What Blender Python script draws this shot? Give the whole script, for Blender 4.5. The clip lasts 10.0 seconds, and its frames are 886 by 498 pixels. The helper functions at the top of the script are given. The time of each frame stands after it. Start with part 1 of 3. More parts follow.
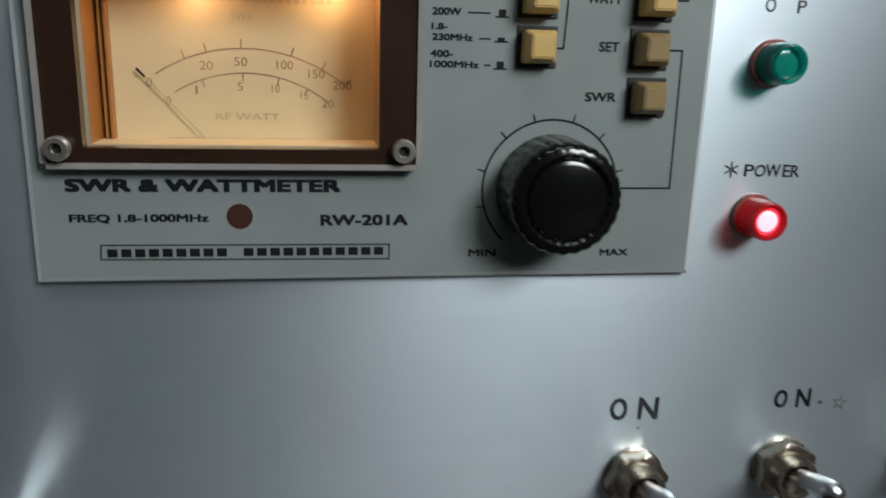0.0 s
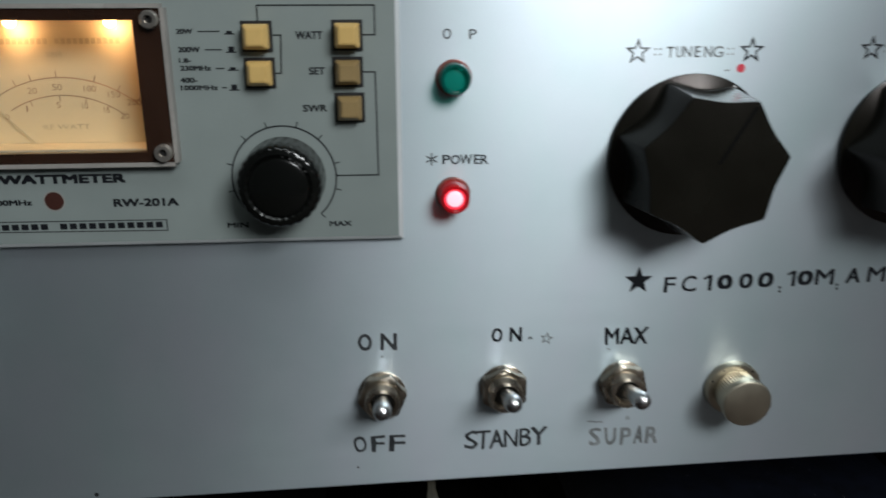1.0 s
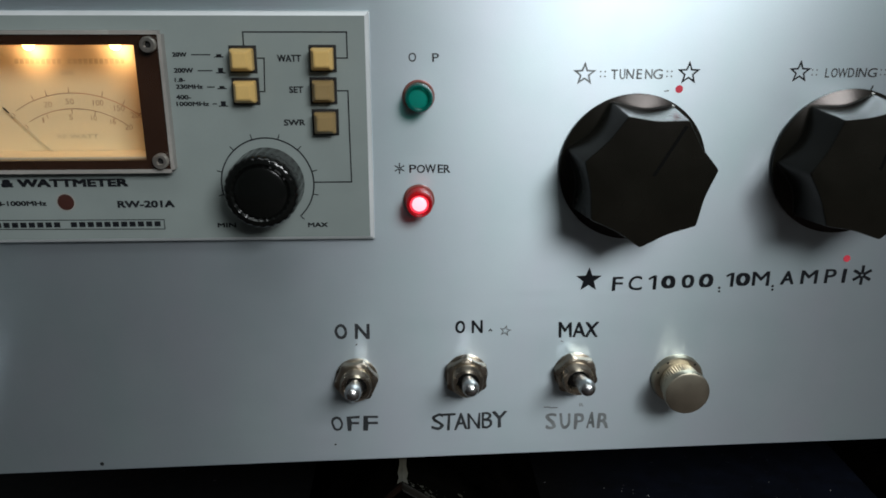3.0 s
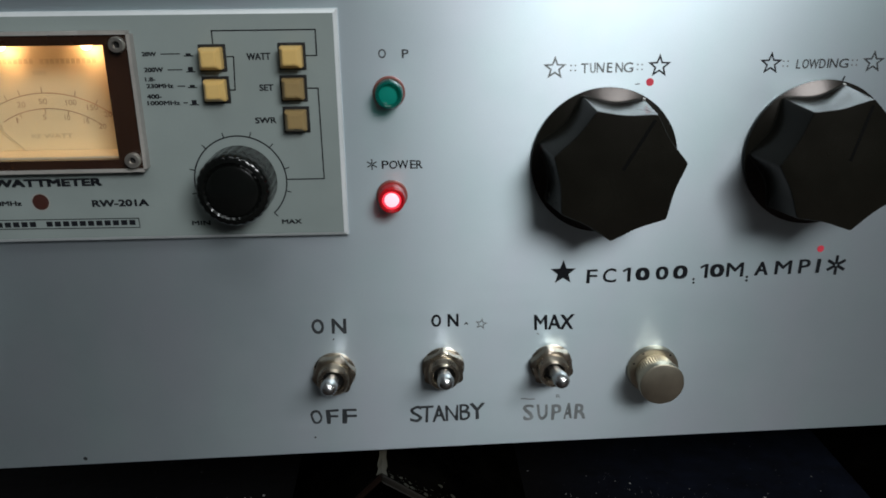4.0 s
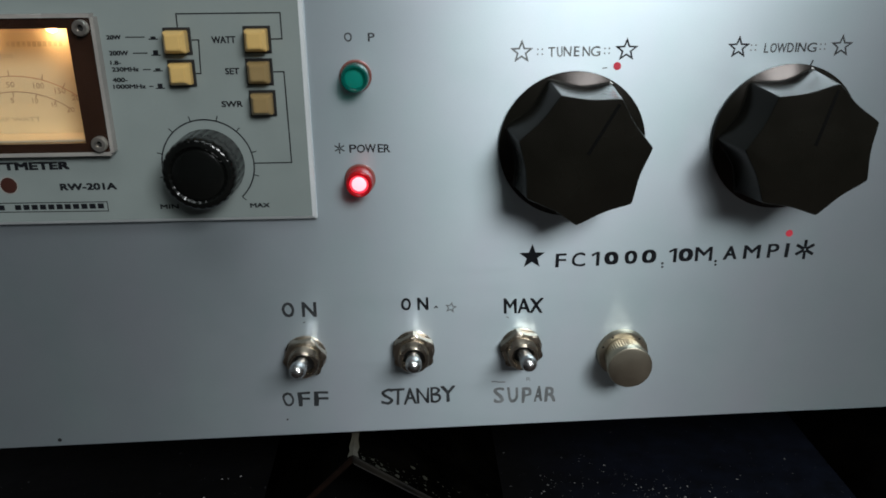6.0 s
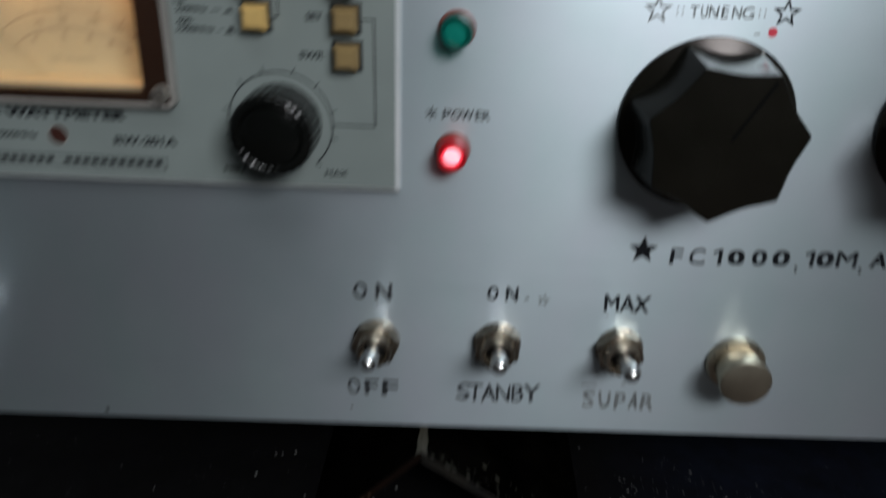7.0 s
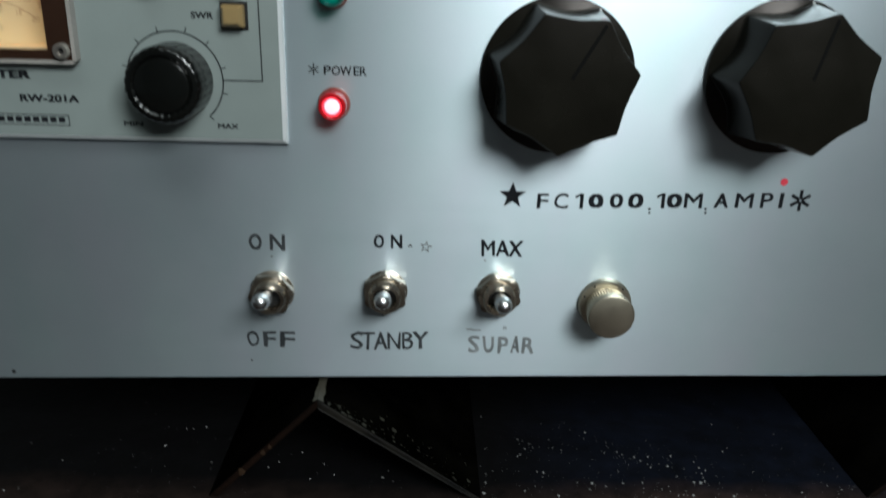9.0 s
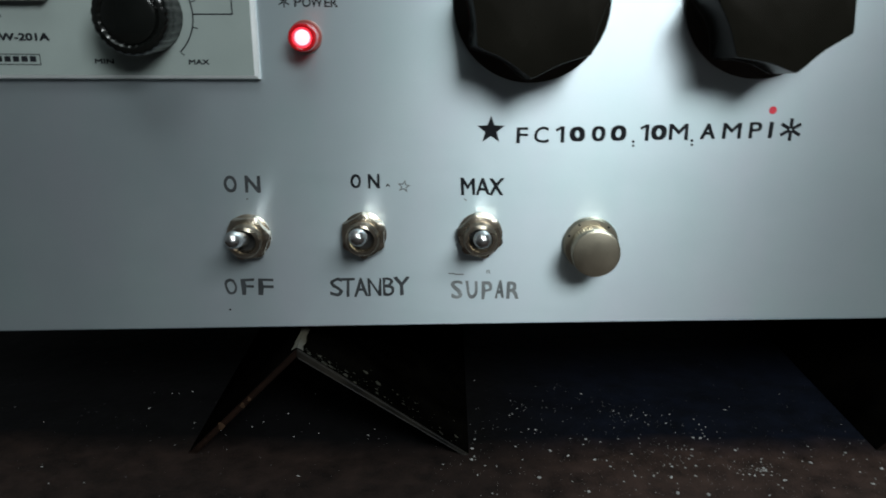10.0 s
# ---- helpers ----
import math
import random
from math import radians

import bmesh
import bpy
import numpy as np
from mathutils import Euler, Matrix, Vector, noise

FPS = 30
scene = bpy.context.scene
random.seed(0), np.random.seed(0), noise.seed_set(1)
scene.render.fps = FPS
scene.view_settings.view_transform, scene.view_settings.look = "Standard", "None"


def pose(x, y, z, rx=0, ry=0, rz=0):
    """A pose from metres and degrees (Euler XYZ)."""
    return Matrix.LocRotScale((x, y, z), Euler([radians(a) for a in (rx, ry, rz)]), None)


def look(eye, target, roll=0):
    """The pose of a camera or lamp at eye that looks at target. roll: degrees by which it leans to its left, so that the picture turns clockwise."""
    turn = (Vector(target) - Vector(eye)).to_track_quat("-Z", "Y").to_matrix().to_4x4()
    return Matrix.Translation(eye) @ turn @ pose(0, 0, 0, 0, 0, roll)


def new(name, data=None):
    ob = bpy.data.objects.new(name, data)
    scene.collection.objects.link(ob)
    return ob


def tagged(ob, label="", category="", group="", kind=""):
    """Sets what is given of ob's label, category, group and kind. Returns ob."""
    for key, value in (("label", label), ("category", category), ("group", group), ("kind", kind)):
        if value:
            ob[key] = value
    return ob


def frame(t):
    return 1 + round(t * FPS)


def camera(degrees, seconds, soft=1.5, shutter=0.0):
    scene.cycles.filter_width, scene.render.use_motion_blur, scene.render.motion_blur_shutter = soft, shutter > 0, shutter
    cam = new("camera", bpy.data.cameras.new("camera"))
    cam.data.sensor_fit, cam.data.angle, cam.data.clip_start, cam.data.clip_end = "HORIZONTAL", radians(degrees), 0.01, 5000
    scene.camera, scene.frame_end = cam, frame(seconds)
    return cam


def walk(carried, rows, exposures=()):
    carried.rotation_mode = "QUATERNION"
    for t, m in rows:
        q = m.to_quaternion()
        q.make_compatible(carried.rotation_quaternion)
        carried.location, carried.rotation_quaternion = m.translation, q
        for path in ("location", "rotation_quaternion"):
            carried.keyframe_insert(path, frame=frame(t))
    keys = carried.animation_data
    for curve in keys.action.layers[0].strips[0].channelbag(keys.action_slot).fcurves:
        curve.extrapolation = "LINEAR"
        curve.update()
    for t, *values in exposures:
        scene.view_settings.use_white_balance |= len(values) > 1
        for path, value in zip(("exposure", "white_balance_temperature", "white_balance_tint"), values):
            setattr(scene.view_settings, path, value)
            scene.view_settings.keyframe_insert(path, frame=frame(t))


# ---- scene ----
SOFT = 1.7
cam = camera(59.04, 10.0, soft=SOFT, shutter=0.6)
# seconds, eye (m), target (m), roll (degrees)
PATH = [
    (0, (-0.1612, -0.1700, 0.1574), (-0.1246, 0.0692, 0.0945), 1.63),
    (0.3, (-0.1520, -0.1850, 0.1630), (-0.1195, 0.0523, 0.0912), 1.80),
    (0.5, (-0.1359, -0.2033, 0.1687), (-0.1066, 0.0324, 0.0908), 1.46),
    (0.7, (-0.1090, -0.2190, 0.1820), (-0.0873, 0.0142, 0.0946), 1.20),
    (1, (-0.0816, -0.2355, 0.1776), (-0.0640, 0.0020, 0.1017), -0.12),
    (1.5, (-0.0733, -0.2505, 0.1830), (-0.0617, -0.0132, 0.1051), -0.95),
    (2, (-0.0722, -0.2586, 0.1872), (-0.0632, -0.0208, 0.1107), -0.67),
    (2.5, (-0.0687, -0.2623, 0.1860), (-0.0580, -0.0243, 0.1102), 0.24),
    (4, (-0.0537, -0.2635, 0.1915), (-0.0446, -0.0275, 0.1095), -0.60),
    (4.5, (-0.0495, -0.2654, 0.1925), (-0.0411, -0.0301, 0.1083), -0.88),
    (5, (-0.0502, -0.2633, 0.1928), (-0.0412, -0.0285, 0.1074), -0.40),
    (6.5, (-0.0394, -0.2651, 0.1919), (-0.0317, -0.0311, 0.1043), -0.79),
    (6.7, (-0.0441, -0.2548, 0.1954), (-0.0399, -0.0216, 0.1055), -0.12),
    (6.8, (-0.0619, -0.2419, 0.1973), (-0.0557, -0.0149, 0.0928), 0.84),
    (6.9, (-0.0615, -0.2378, 0.1852), (-0.0606, -0.0092, 0.0840), 2.29),
    (7, (-0.0564, -0.2255, 0.1925), (-0.0631, 0.0010, 0.0867), 1.68),
    (7.1, (-0.0437, -0.2107, 0.2026), (-0.0550, 0.0142, 0.0940), 0.42),
    (7.2, (-0.0301, -0.1957, 0.2049), (-0.0480, 0.0274, 0.0933), -1.53),
    (7.3, (-0.0190, -0.1788, 0.1999), (-0.0392, 0.0415, 0.0836), -2.39),
    (7.4, (-0.0166, -0.1636, 0.1907), (-0.0301, 0.0560, 0.0720), -3.43),
    (7.5, (-0.0095, -0.1615, 0.1843), (-0.0262, 0.0596, 0.0688), -5.74),
    (7.7, (-0.0130, -0.1740, 0.1710), (-0.0217, 0.0524, 0.0654), -4.00),
    (7.8, (-0.0230, -0.1822, 0.1673), (-0.0218, 0.0475, 0.0687), -1.87),
    (8, (-0.0305, -0.2043, 0.1651), (-0.0187, 0.0277, 0.0726), 0.94),
    (8.2, (-0.0220, -0.2340, 0.1540), (-0.0130, 0.0018, 0.0715), 1.20),
    (8.3, (-0.0220, -0.2450, 0.1610), (-0.0136, -0.0090, 0.0789), 1.40),
    (8.5, (-0.0224, -0.2596, 0.1711), (-0.0185, -0.0223, 0.0926), 1.01),
    (9, (-0.0306, -0.2613, 0.1636), (-0.0243, -0.0261, 0.0790), 1.62),
    (9.5, (-0.0302, -0.2600, 0.1322), (-0.0235, -0.0226, 0.0541), 2.91),
    (10, (-0.0145, -0.2643, 0.1318), (-0.0160, -0.0261, 0.0559), 0.06),
]
# seconds, stops, kelvin, tint
EXPOSURES = [(0.0, 0.08, 6500, 10), (1.0, 0.0, 6500, 10), (2.5, -0.05, 6500, 10), (6.5, -0.05, 6500, 10), (7.0, -0.24, 6450, 12), (7.5, -0.17, 6400, 17),
             (8.0, 0.14, 6380, 5), (8.5, 0.24, 6380, 5), (10.0, 0.28, 6380, 5)]
walk(cam, [(t, look(eye, target, roll)) for t, eye, target, roll in PATH], EXPOSURES)

# ---- light ----
world = bpy.data.worlds.new("world")
scene.world = world
world.use_nodes = True
world.node_tree.nodes["Background"].inputs[0].default_value = (0.55, 0.62, 0.72, 1)
world.node_tree.nodes["Background"].inputs[1].default_value = 0.05


def area_lamp(name, eye, target, w, h, power, colour):
    lamp = bpy.data.lights.new(name, "AREA")
    lamp.shape, lamp.size, lamp.size_y, lamp.energy, lamp.color = "RECTANGLE", w, h, power, colour
    ob = new(name, lamp)
    ob.matrix_world = look(eye, target)
    return ob


def bulb_lamp(name, x, y, z, power, colour, radius):
    lamp = bpy.data.lights.new(name, "POINT")
    lamp.energy, lamp.color, lamp.shadow_soft_size = power, colour, radius
    ob = new(name, lamp)
    ob.location = (x, y, z)
    return ob


area_lamp("work_lamp", (0.367, -0.84, 0.69), (0.0, 0, 0.1), 0.42, 0.34, 9.6, (0.945, 0.985, 1.0))
# unseen fill from above, added for ambient light and softer shadows
area_lamp("overhead_fill", (0.05, -1.0, 2.1), (0.05, -0.5, 0), 1.3, 0.6, 6.5, (0.90, 0.99, 0.99))
for bx in (-0.1885, -0.1605):
    bulb_lamp("dial_lamp", bx, 0.0075, 0.1700, 0.0082, (1.0, 0.64, 0.36), 0.0018)

# ---- materials ----


class Nodes:
    """A principled material with small helpers for its node tree."""

    def __init__(self, name, colour, rough=0.5, metal=0.0, **extra):
        self.mat = bpy.data.materials.new(name)
        self.mat.use_nodes = True
        self.tree = self.mat.node_tree
        self.bsdf = self.tree.nodes["Principled BSDF"]
        self.bsdf.inputs["Base Color"].default_value = (*colour, 1)
        self.bsdf.inputs["Roughness"].default_value = rough
        self.bsdf.inputs["Metallic"].default_value = metal
        for key, value in extra.items():
            self.bsdf.inputs[key.replace("_", " ")].default_value = value
        self.coord = self.tree.nodes.new("ShaderNodeTexCoord").outputs["Object"]

    def link(self, a, b):
        self.tree.links.new(a, b)

    def noise(self, scale, detail=4, stretch=(1, 1, 1), rough=0.55):
        m = self.tree.nodes.new("ShaderNodeMapping")
        m.inputs["Scale"].default_value = stretch
        self.link(self.coord, m.inputs[0])
        n = self.tree.nodes.new("ShaderNodeTexNoise")
        n.inputs["Scale"].default_value, n.inputs["Detail"].default_value, n.inputs["Roughness"].default_value = scale, detail, rough
        self.link(m.outputs[0], n.inputs["Vector"])
        return n.outputs["Fac"]

    def ramp(self, fac, *stops):
        r = self.tree.nodes.new("ShaderNodeValToRGB")
        while len(r.color_ramp.elements) < len(stops):
            r.color_ramp.elements.new(0.5)
        for e, (p, c) in zip(r.color_ramp.elements, stops):
            e.position, e.color = p, (*c, 1) if len(c) == 3 else c
        self.link(fac, r.inputs[0])
        return r.outputs[0]

    def mix(self, fac, a, b):
        m = self.tree.nodes.new("ShaderNodeMix")
        m.data_type = "RGBA"
        for value, socket in ((fac, m.inputs[0]), (a, m.inputs[6]), (b, m.inputs[7])):
            if isinstance(value, (int, float)):
                socket.default_value = value
            elif isinstance(value, tuple):
                socket.default_value = (*value, 1)
            else:
                self.link(value, socket)
        return m.outputs[2]

    def span(self, fac, low, high):
        m = self.tree.nodes.new("ShaderNodeMapRange")
        m.inputs[3].default_value, m.inputs[4].default_value = low, high
        m.inputs[1].default_value, m.inputs[2].default_value = 0.3, 0.7
        self.link(fac, m.inputs[0])
        return m.outputs[0]

    def colour(self, socket):
        self.link(socket, self.bsdf.inputs["Base Color"])
        return self

    def roughness(self, socket):
        self.link(socket, self.bsdf.inputs["Roughness"])
        return self

    def bump(self, fac, strength, distance):
        b = self.tree.nodes.new("ShaderNodeBump")
        b.inputs["Strength"].default_value, b.inputs["Distance"].default_value = strength, distance
        self.link(fac, b.inputs["Height"])
        self.link(b.outputs[0], self.bsdf.inputs["Normal"])
        return self


def plain(name, colour, rough=0.5, metal=0.0, vary=0.12, scale=300, bump=0.0, **extra):
    """A surface with two scales of variation in colour and gloss, and fine relief."""
    n = Nodes(name, colour, rough, metal, **extra)
    big, fine = n.noise(scale * 0.2, 3), n.noise(scale * 4, 3)
    dark = tuple(c * (1 - vary) for c in colour)
    light = tuple(min(1, c * (1 + vary)) for c in colour)
    n.colour(n.mix(n.span(fine, 0.0, 0.35), n.mix(n.span(big, 0, 1), dark, light), dark))
    n.roughness(n.span(big, max(0.02, rough * 0.85), min(1, rough * 1.15)))
    if bump:
        n.bump(fine, bump, 0.0002)
    return n.mat


def panel_material():
    n = Nodes("silver_panel_paint", (0.62, 0.67, 0.70), 0.4, 0.85)
    cloud, brush, grain = n.noise(22, 4), n.noise(900, 3, (0.03, 1, 1)), n.noise(2600, 2)
    tone, hue = n.noise(7, 2), n.noise(38, 3, (1, 1, 0.6))
    base = n.mix(n.span(cloud, 0, 1), (0.507, 0.60, 0.64), (0.61, 0.70, 0.735))
    base = n.mix(n.span(tone, 0, 0.7), base, (0.50, 0.65, 0.665))
    base = n.mix(n.span(hue, 0, 0.45), base, (0.615, 0.615, 0.71))
    n.colour(n.mix(n.span(grain, 0, 0.25), base, (0.48, 0.53, 0.56)))
    n.roughness(n.span(brush, 0.398, 0.416))
    n.bsdf.inputs["Anisotropic"].default_value = 0.80
    t = n.tree.nodes.new("ShaderNodeTangent")
    t.direction_type, t.uv_map = "UV_MAP", "brush"
    n.link(t.outputs[0], n.bsdf.inputs["Tangent"])
    n.bump(grain, 0.004, 0.0001)
    return n.mat


def table_material():
    """Worn dark bench top: brown-black, navy band, pale flecks, amplifier shade painted near-black."""
    n = Nodes("bench_top", (0.02, 0.015, 0.013), 0.65, Specular_IOR_Level=0.15)
    big, mid, fleck = n.noise(9, 4), n.noise(120, 5), n.noise(420, 3, rough=0.7)
    grain = n.noise(1500, 4, (1, 0.55, 1), 0.7)
    patchy = n.mix(n.span(grain, 0, 0.8), mid, grain)
    brown = n.mix(n.span(patchy, 0, 1), (0.004, 0.0028, 0.0024), (0.052, 0.032, 0.026))
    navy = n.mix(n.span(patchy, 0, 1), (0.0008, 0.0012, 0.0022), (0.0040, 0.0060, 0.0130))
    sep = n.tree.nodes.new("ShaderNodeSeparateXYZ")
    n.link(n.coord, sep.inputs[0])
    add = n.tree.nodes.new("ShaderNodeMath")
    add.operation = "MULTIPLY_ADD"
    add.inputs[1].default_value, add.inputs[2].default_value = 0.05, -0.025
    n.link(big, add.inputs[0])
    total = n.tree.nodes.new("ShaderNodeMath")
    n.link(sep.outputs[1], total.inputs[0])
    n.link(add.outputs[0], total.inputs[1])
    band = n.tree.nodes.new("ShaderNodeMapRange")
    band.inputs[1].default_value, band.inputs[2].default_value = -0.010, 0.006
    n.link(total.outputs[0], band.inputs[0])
    # factor across x: darker colours at the left, full colours at the right
    left_to_right = n.tree.nodes.new("ShaderNodeMapRange")
    left_to_right.inputs[1].default_value, left_to_right.inputs[2].default_value = 0.0, 0.05
    n.link(sep.outputs[0], left_to_right.inputs[0])
    # near-black behind the panel line stands in for shade under the amplifier
    back = n.mix(left_to_right.outputs[0], n.mix(n.span(patchy, 0, 1), (0.0006, 0.0006, 0.0007), (0.0026, 0.0025, 0.0030)), navy)
    # the brown in front is darker towards the left
    ground = n.mix(band.outputs[0], n.mix(left_to_right.outputs[0], n.mix(0.6, brown, (0.002, 0.0016, 0.0015)), brown), back)
    spots = n.ramp(fleck, (0.0, (0, 0, 0)), (0.70, (0, 0, 0)), (0.78, (1, 1, 1)))
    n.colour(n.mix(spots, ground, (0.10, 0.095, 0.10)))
    n.bump(mid, 0.5, 0.0008)
    return n.mat


def clear(name, colour=(1, 1, 1), gloss=0.08, haze=0.0):
    """A clear plastic sheet: sees through, with a fresnel gloss."""
    mat = bpy.data.materials.new(name)
    mat.use_nodes = True
    t = mat.node_tree
    t.nodes.clear()
    out, see, shine, mix, fr = (t.nodes.new("ShaderNode" + k) for k in ("OutputMaterial", "BsdfTransparent", "BsdfGlossy", "MixShader", "Fresnel"))
    see.inputs[0].default_value = (*colour, 1)
    shine.inputs["Roughness"].default_value = gloss
    fr.inputs[0].default_value = 1.45
    t.links.new(fr.outputs[0], mix.inputs[0])
    t.links.new(see.outputs[0], mix.inputs[1])
    t.links.new(shine.outputs[0], mix.inputs[2])
    t.links.new(mix.outputs[0], out.inputs[0])
    return mat


def tinted(name, colour, through_colour):
    """Coloured lens plastic that lets some tinted light through."""
    n = Nodes(name, colour, 0.12, Coat_Weight=0.6)
    see = n.tree.nodes.new("ShaderNodeBsdfTransparent")
    see.inputs[0].default_value = (*through_colour, 1)
    mix = n.tree.nodes.new("ShaderNodeMixShader")
    mix.inputs[0].default_value = 0.55
    n.link(see.outputs[0], mix.inputs[1])
    n.link(n.bsdf.outputs[0], mix.inputs[2])
    n.link(mix.outputs[0], n.tree.nodes["Material Output"].inputs[0])
    return n.mat


def glowing(name, colour, strength):
    n = Nodes(name, colour, 0.3)
    n.bsdf.inputs["Emission Color"].default_value = (*colour, 1)
    n.bsdf.inputs["Emission Strength"].default_value = strength
    return n.mat


M_PANEL = panel_material()
M_TABLE = table_material()
M_PLATE = plain("grey_green_plate_paint", (0.235, 0.272, 0.262), 0.38, 0.0, 0.05, 260, 0.02)
M_PLATE_EDGE = plain("bare_plate_edge", (0.66, 0.69, 0.70), 0.35, 0.2, 0.06, 300)
M_INK = plain("black_ink", (0.008, 0.009, 0.012), 0.55, 0, 0.3, 900, Specular_IOR_Level=0.2)
M_GREY_INK = plain("worn_grey_ink", (0.032, 0.036, 0.04), 0.55, 0, 0.5, 700)
M_LIGHT_INK = plain("faded_ink", (0.19, 0.205, 0.21), 0.55, 0, 0.5, 700)
M_WHITE = plain("plain_white", (0.8, 0.8, 0.78), 0.5)
M_RED_DOT = plain("red_marker_paint", (0.68, 0.055, 0.085), 0.4, 0, 0.1, 400)
M_KNOB = plain("black_bakelite", (0.0068, 0.0064, 0.0046), 0.25, 0, 0.2, 200, 0.01, Specular_IOR_Level=0.40, Specular_Tint=(1.0, 0.9, 0.86, 1))
M_GROOVE = plain("groove_black", (0.0012, 0.0012, 0.001), 0.6, Specular_IOR_Level=0.1)
M_SMALL_KNOB = plain("glossy_black_plastic", (0.004, 0.0045, 0.004), 0.19, 0, 0.2, 200)
M_NICKEL = plain("dull_nickel", (0.57, 0.50, 0.41), 0.27, 1.0, 0.2, 400, 0.02)
M_BRASS = plain("tarnished_brass_nickel", (0.62, 0.56, 0.44), 0.36, 1.0, 0.12, 400, 0.02)
M_CHROME = plain("chrome", (0.72, 0.73, 0.74), 0.10, 1.0, 0.08, 400, 0.01)
M_LEVER = plain("worn_chrome_lever", (0.84, 0.84, 0.84), 0.24, 1.0, 0.15, 500, 0.6)
M_SCREW = plain("satin_nickel", (0.55, 0.51, 0.46), 0.33, 0.9, 0.2, 400)
M_DARK = plain("dark_socket", (0.01, 0.01, 0.01), 0.5)
M_BUTTON = plain("cream_plastic", (0.64, 0.43, 0.155), 0.34, 0, 0.06, 300)
# the same cream darkened, for the two caps that get less light
M_BUTTON_SHADED = plain("shaded_cream_plastic", (0.28, 0.195, 0.085), 0.38, 0, 0.06, 300)
M_MASK = plain("dark_brown_acrylic", (0.028, 0.013, 0.008), 0.22, 0, 0.2, 150)
M_RIM = plain("clear_acrylic_edge", (0.30, 0.285, 0.265), 0.25, 0, 0.2, 200)
M_PANE = clear("clear_acrylic", (0.97, 0.96, 0.94), 0.06)
M_DIAL = plain("cream_dial_card", (0.66, 0.555, 0.345), 0.6, 0, 0.04, 120)
M_AMBER = plain("amber_plastic_wall", (0.32, 0.135, 0.033), 0.35, 0, 0.3, 150)
M_DIAL_INK = plain("brown_dial_ink", (0.38, 0.25, 0.155), 0.6, 0, 0.3, 500)
M_DIAL_FAINT = plain("faint_dial_ink", (0.50, 0.42, 0.27), 0.6, 0, 0.2, 500)
M_DIAL_RED = plain("red_dial_ink", (0.50, 0.27, 0.15), 0.6, 0, 0.2, 500)
M_BULB = glowing("lit_filament_glass", (1.0, 0.62, 0.28), 9.0)
M_RED_LENS = tinted("red_lens", (0.6, 0.012, 0.02), (0.9, 0.10, 0.12))
M_RED_GLOW = glowing("lit_red_lens", (1.0, 0.05, 0.09), 0.8)
M_RED_CORE = glowing("lit_red_core", (1.0, 0.38, 0.44), 1.5)
M_GREEN_LENS = tinted("green_lens", (0.0, 0.15, 0.12), (0.14, 0.85, 0.74))
M_GREEN_FRONT = plain("green_lens_front", (0.006, 0.23, 0.175), 0.15, 0, 0.1, 300, Coat_Weight=0.5)
M_LAMP_RING = plain("dark_red_gasket", (0.34, 0.13, 0.11), 0.3, 0.4, 0.2, 300)
M_HOLE = plain("dark_red_hole", (0.04, 0.010, 0.006), 0.5, 0, 0.2, 300)
M_CHASSIS = plain("grey_steel_chassis", (0.25, 0.27, 0.28), 0.5, 0.3, 0.1, 60)
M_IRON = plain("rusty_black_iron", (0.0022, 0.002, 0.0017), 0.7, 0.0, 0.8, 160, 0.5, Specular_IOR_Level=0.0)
M_IRON_WORN = plain("worn_iron_edge", (0.0075, 0.0065, 0.0048), 0.6, 0.0, 1.0, 420, 0.6, Specular_IOR_Level=0.2)
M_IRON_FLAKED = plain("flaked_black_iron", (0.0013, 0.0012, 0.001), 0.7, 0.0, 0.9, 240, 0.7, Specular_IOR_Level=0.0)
M_FLAKE = plain("flaked_paint_spots", (0.022, 0.021, 0.015), 0.6, 0.0, 0.8, 500, 0.5)
M_SCUFF = plain("scuffed_rust", (0.034, 0.018, 0.009), 0.45, 0.0, 0.8, 400, 0.6)
M_BARE = plain("chipped_bare_metal", (0.048, 0.044, 0.032), 0.6, 0.0, 0.8, 260, 0.5)
M_RUST = plain("rust_patch", (0.008, 0.0035, 0.002), 0.7, 0.0, 0.95, 130, 0.6, Specular_IOR_Level=0.1)
M_WALL = plain("grey_plaster", (0.24, 0.25, 0.26), 0.8, 0, 0.1, 12, 0.1)
M_CEILING = plain("white_plaster", (0.7, 0.7, 0.7), 0.85, 0, 0.06, 12, 0.1)
M_CRUMB = plain("pale_crumbs", (0.25, 0.25, 0.245), 0.6, 0, 0.3, 900)

# ---- mesh helpers: sizes in millimetres, h is the height out of the panel towards -y ----
MM = 0.001


def part(name, bm, material, parent=None, label="", smooth=False):
    me = bpy.data.meshes.new(name)
    bmesh.ops.recalc_face_normals(bm, faces=bm.faces)
    bm.to_mesh(me)
    bm.free()
    me.materials.append(material)
    if smooth:
        me.polygons.foreach_set("use_smooth", [True] * len(me.polygons))
        me.set_sharp_from_angle(angle=radians(38))
    ob = new(name, me)
    ob.parent = parent
    if label:
        ob["label"] = label
    return ob


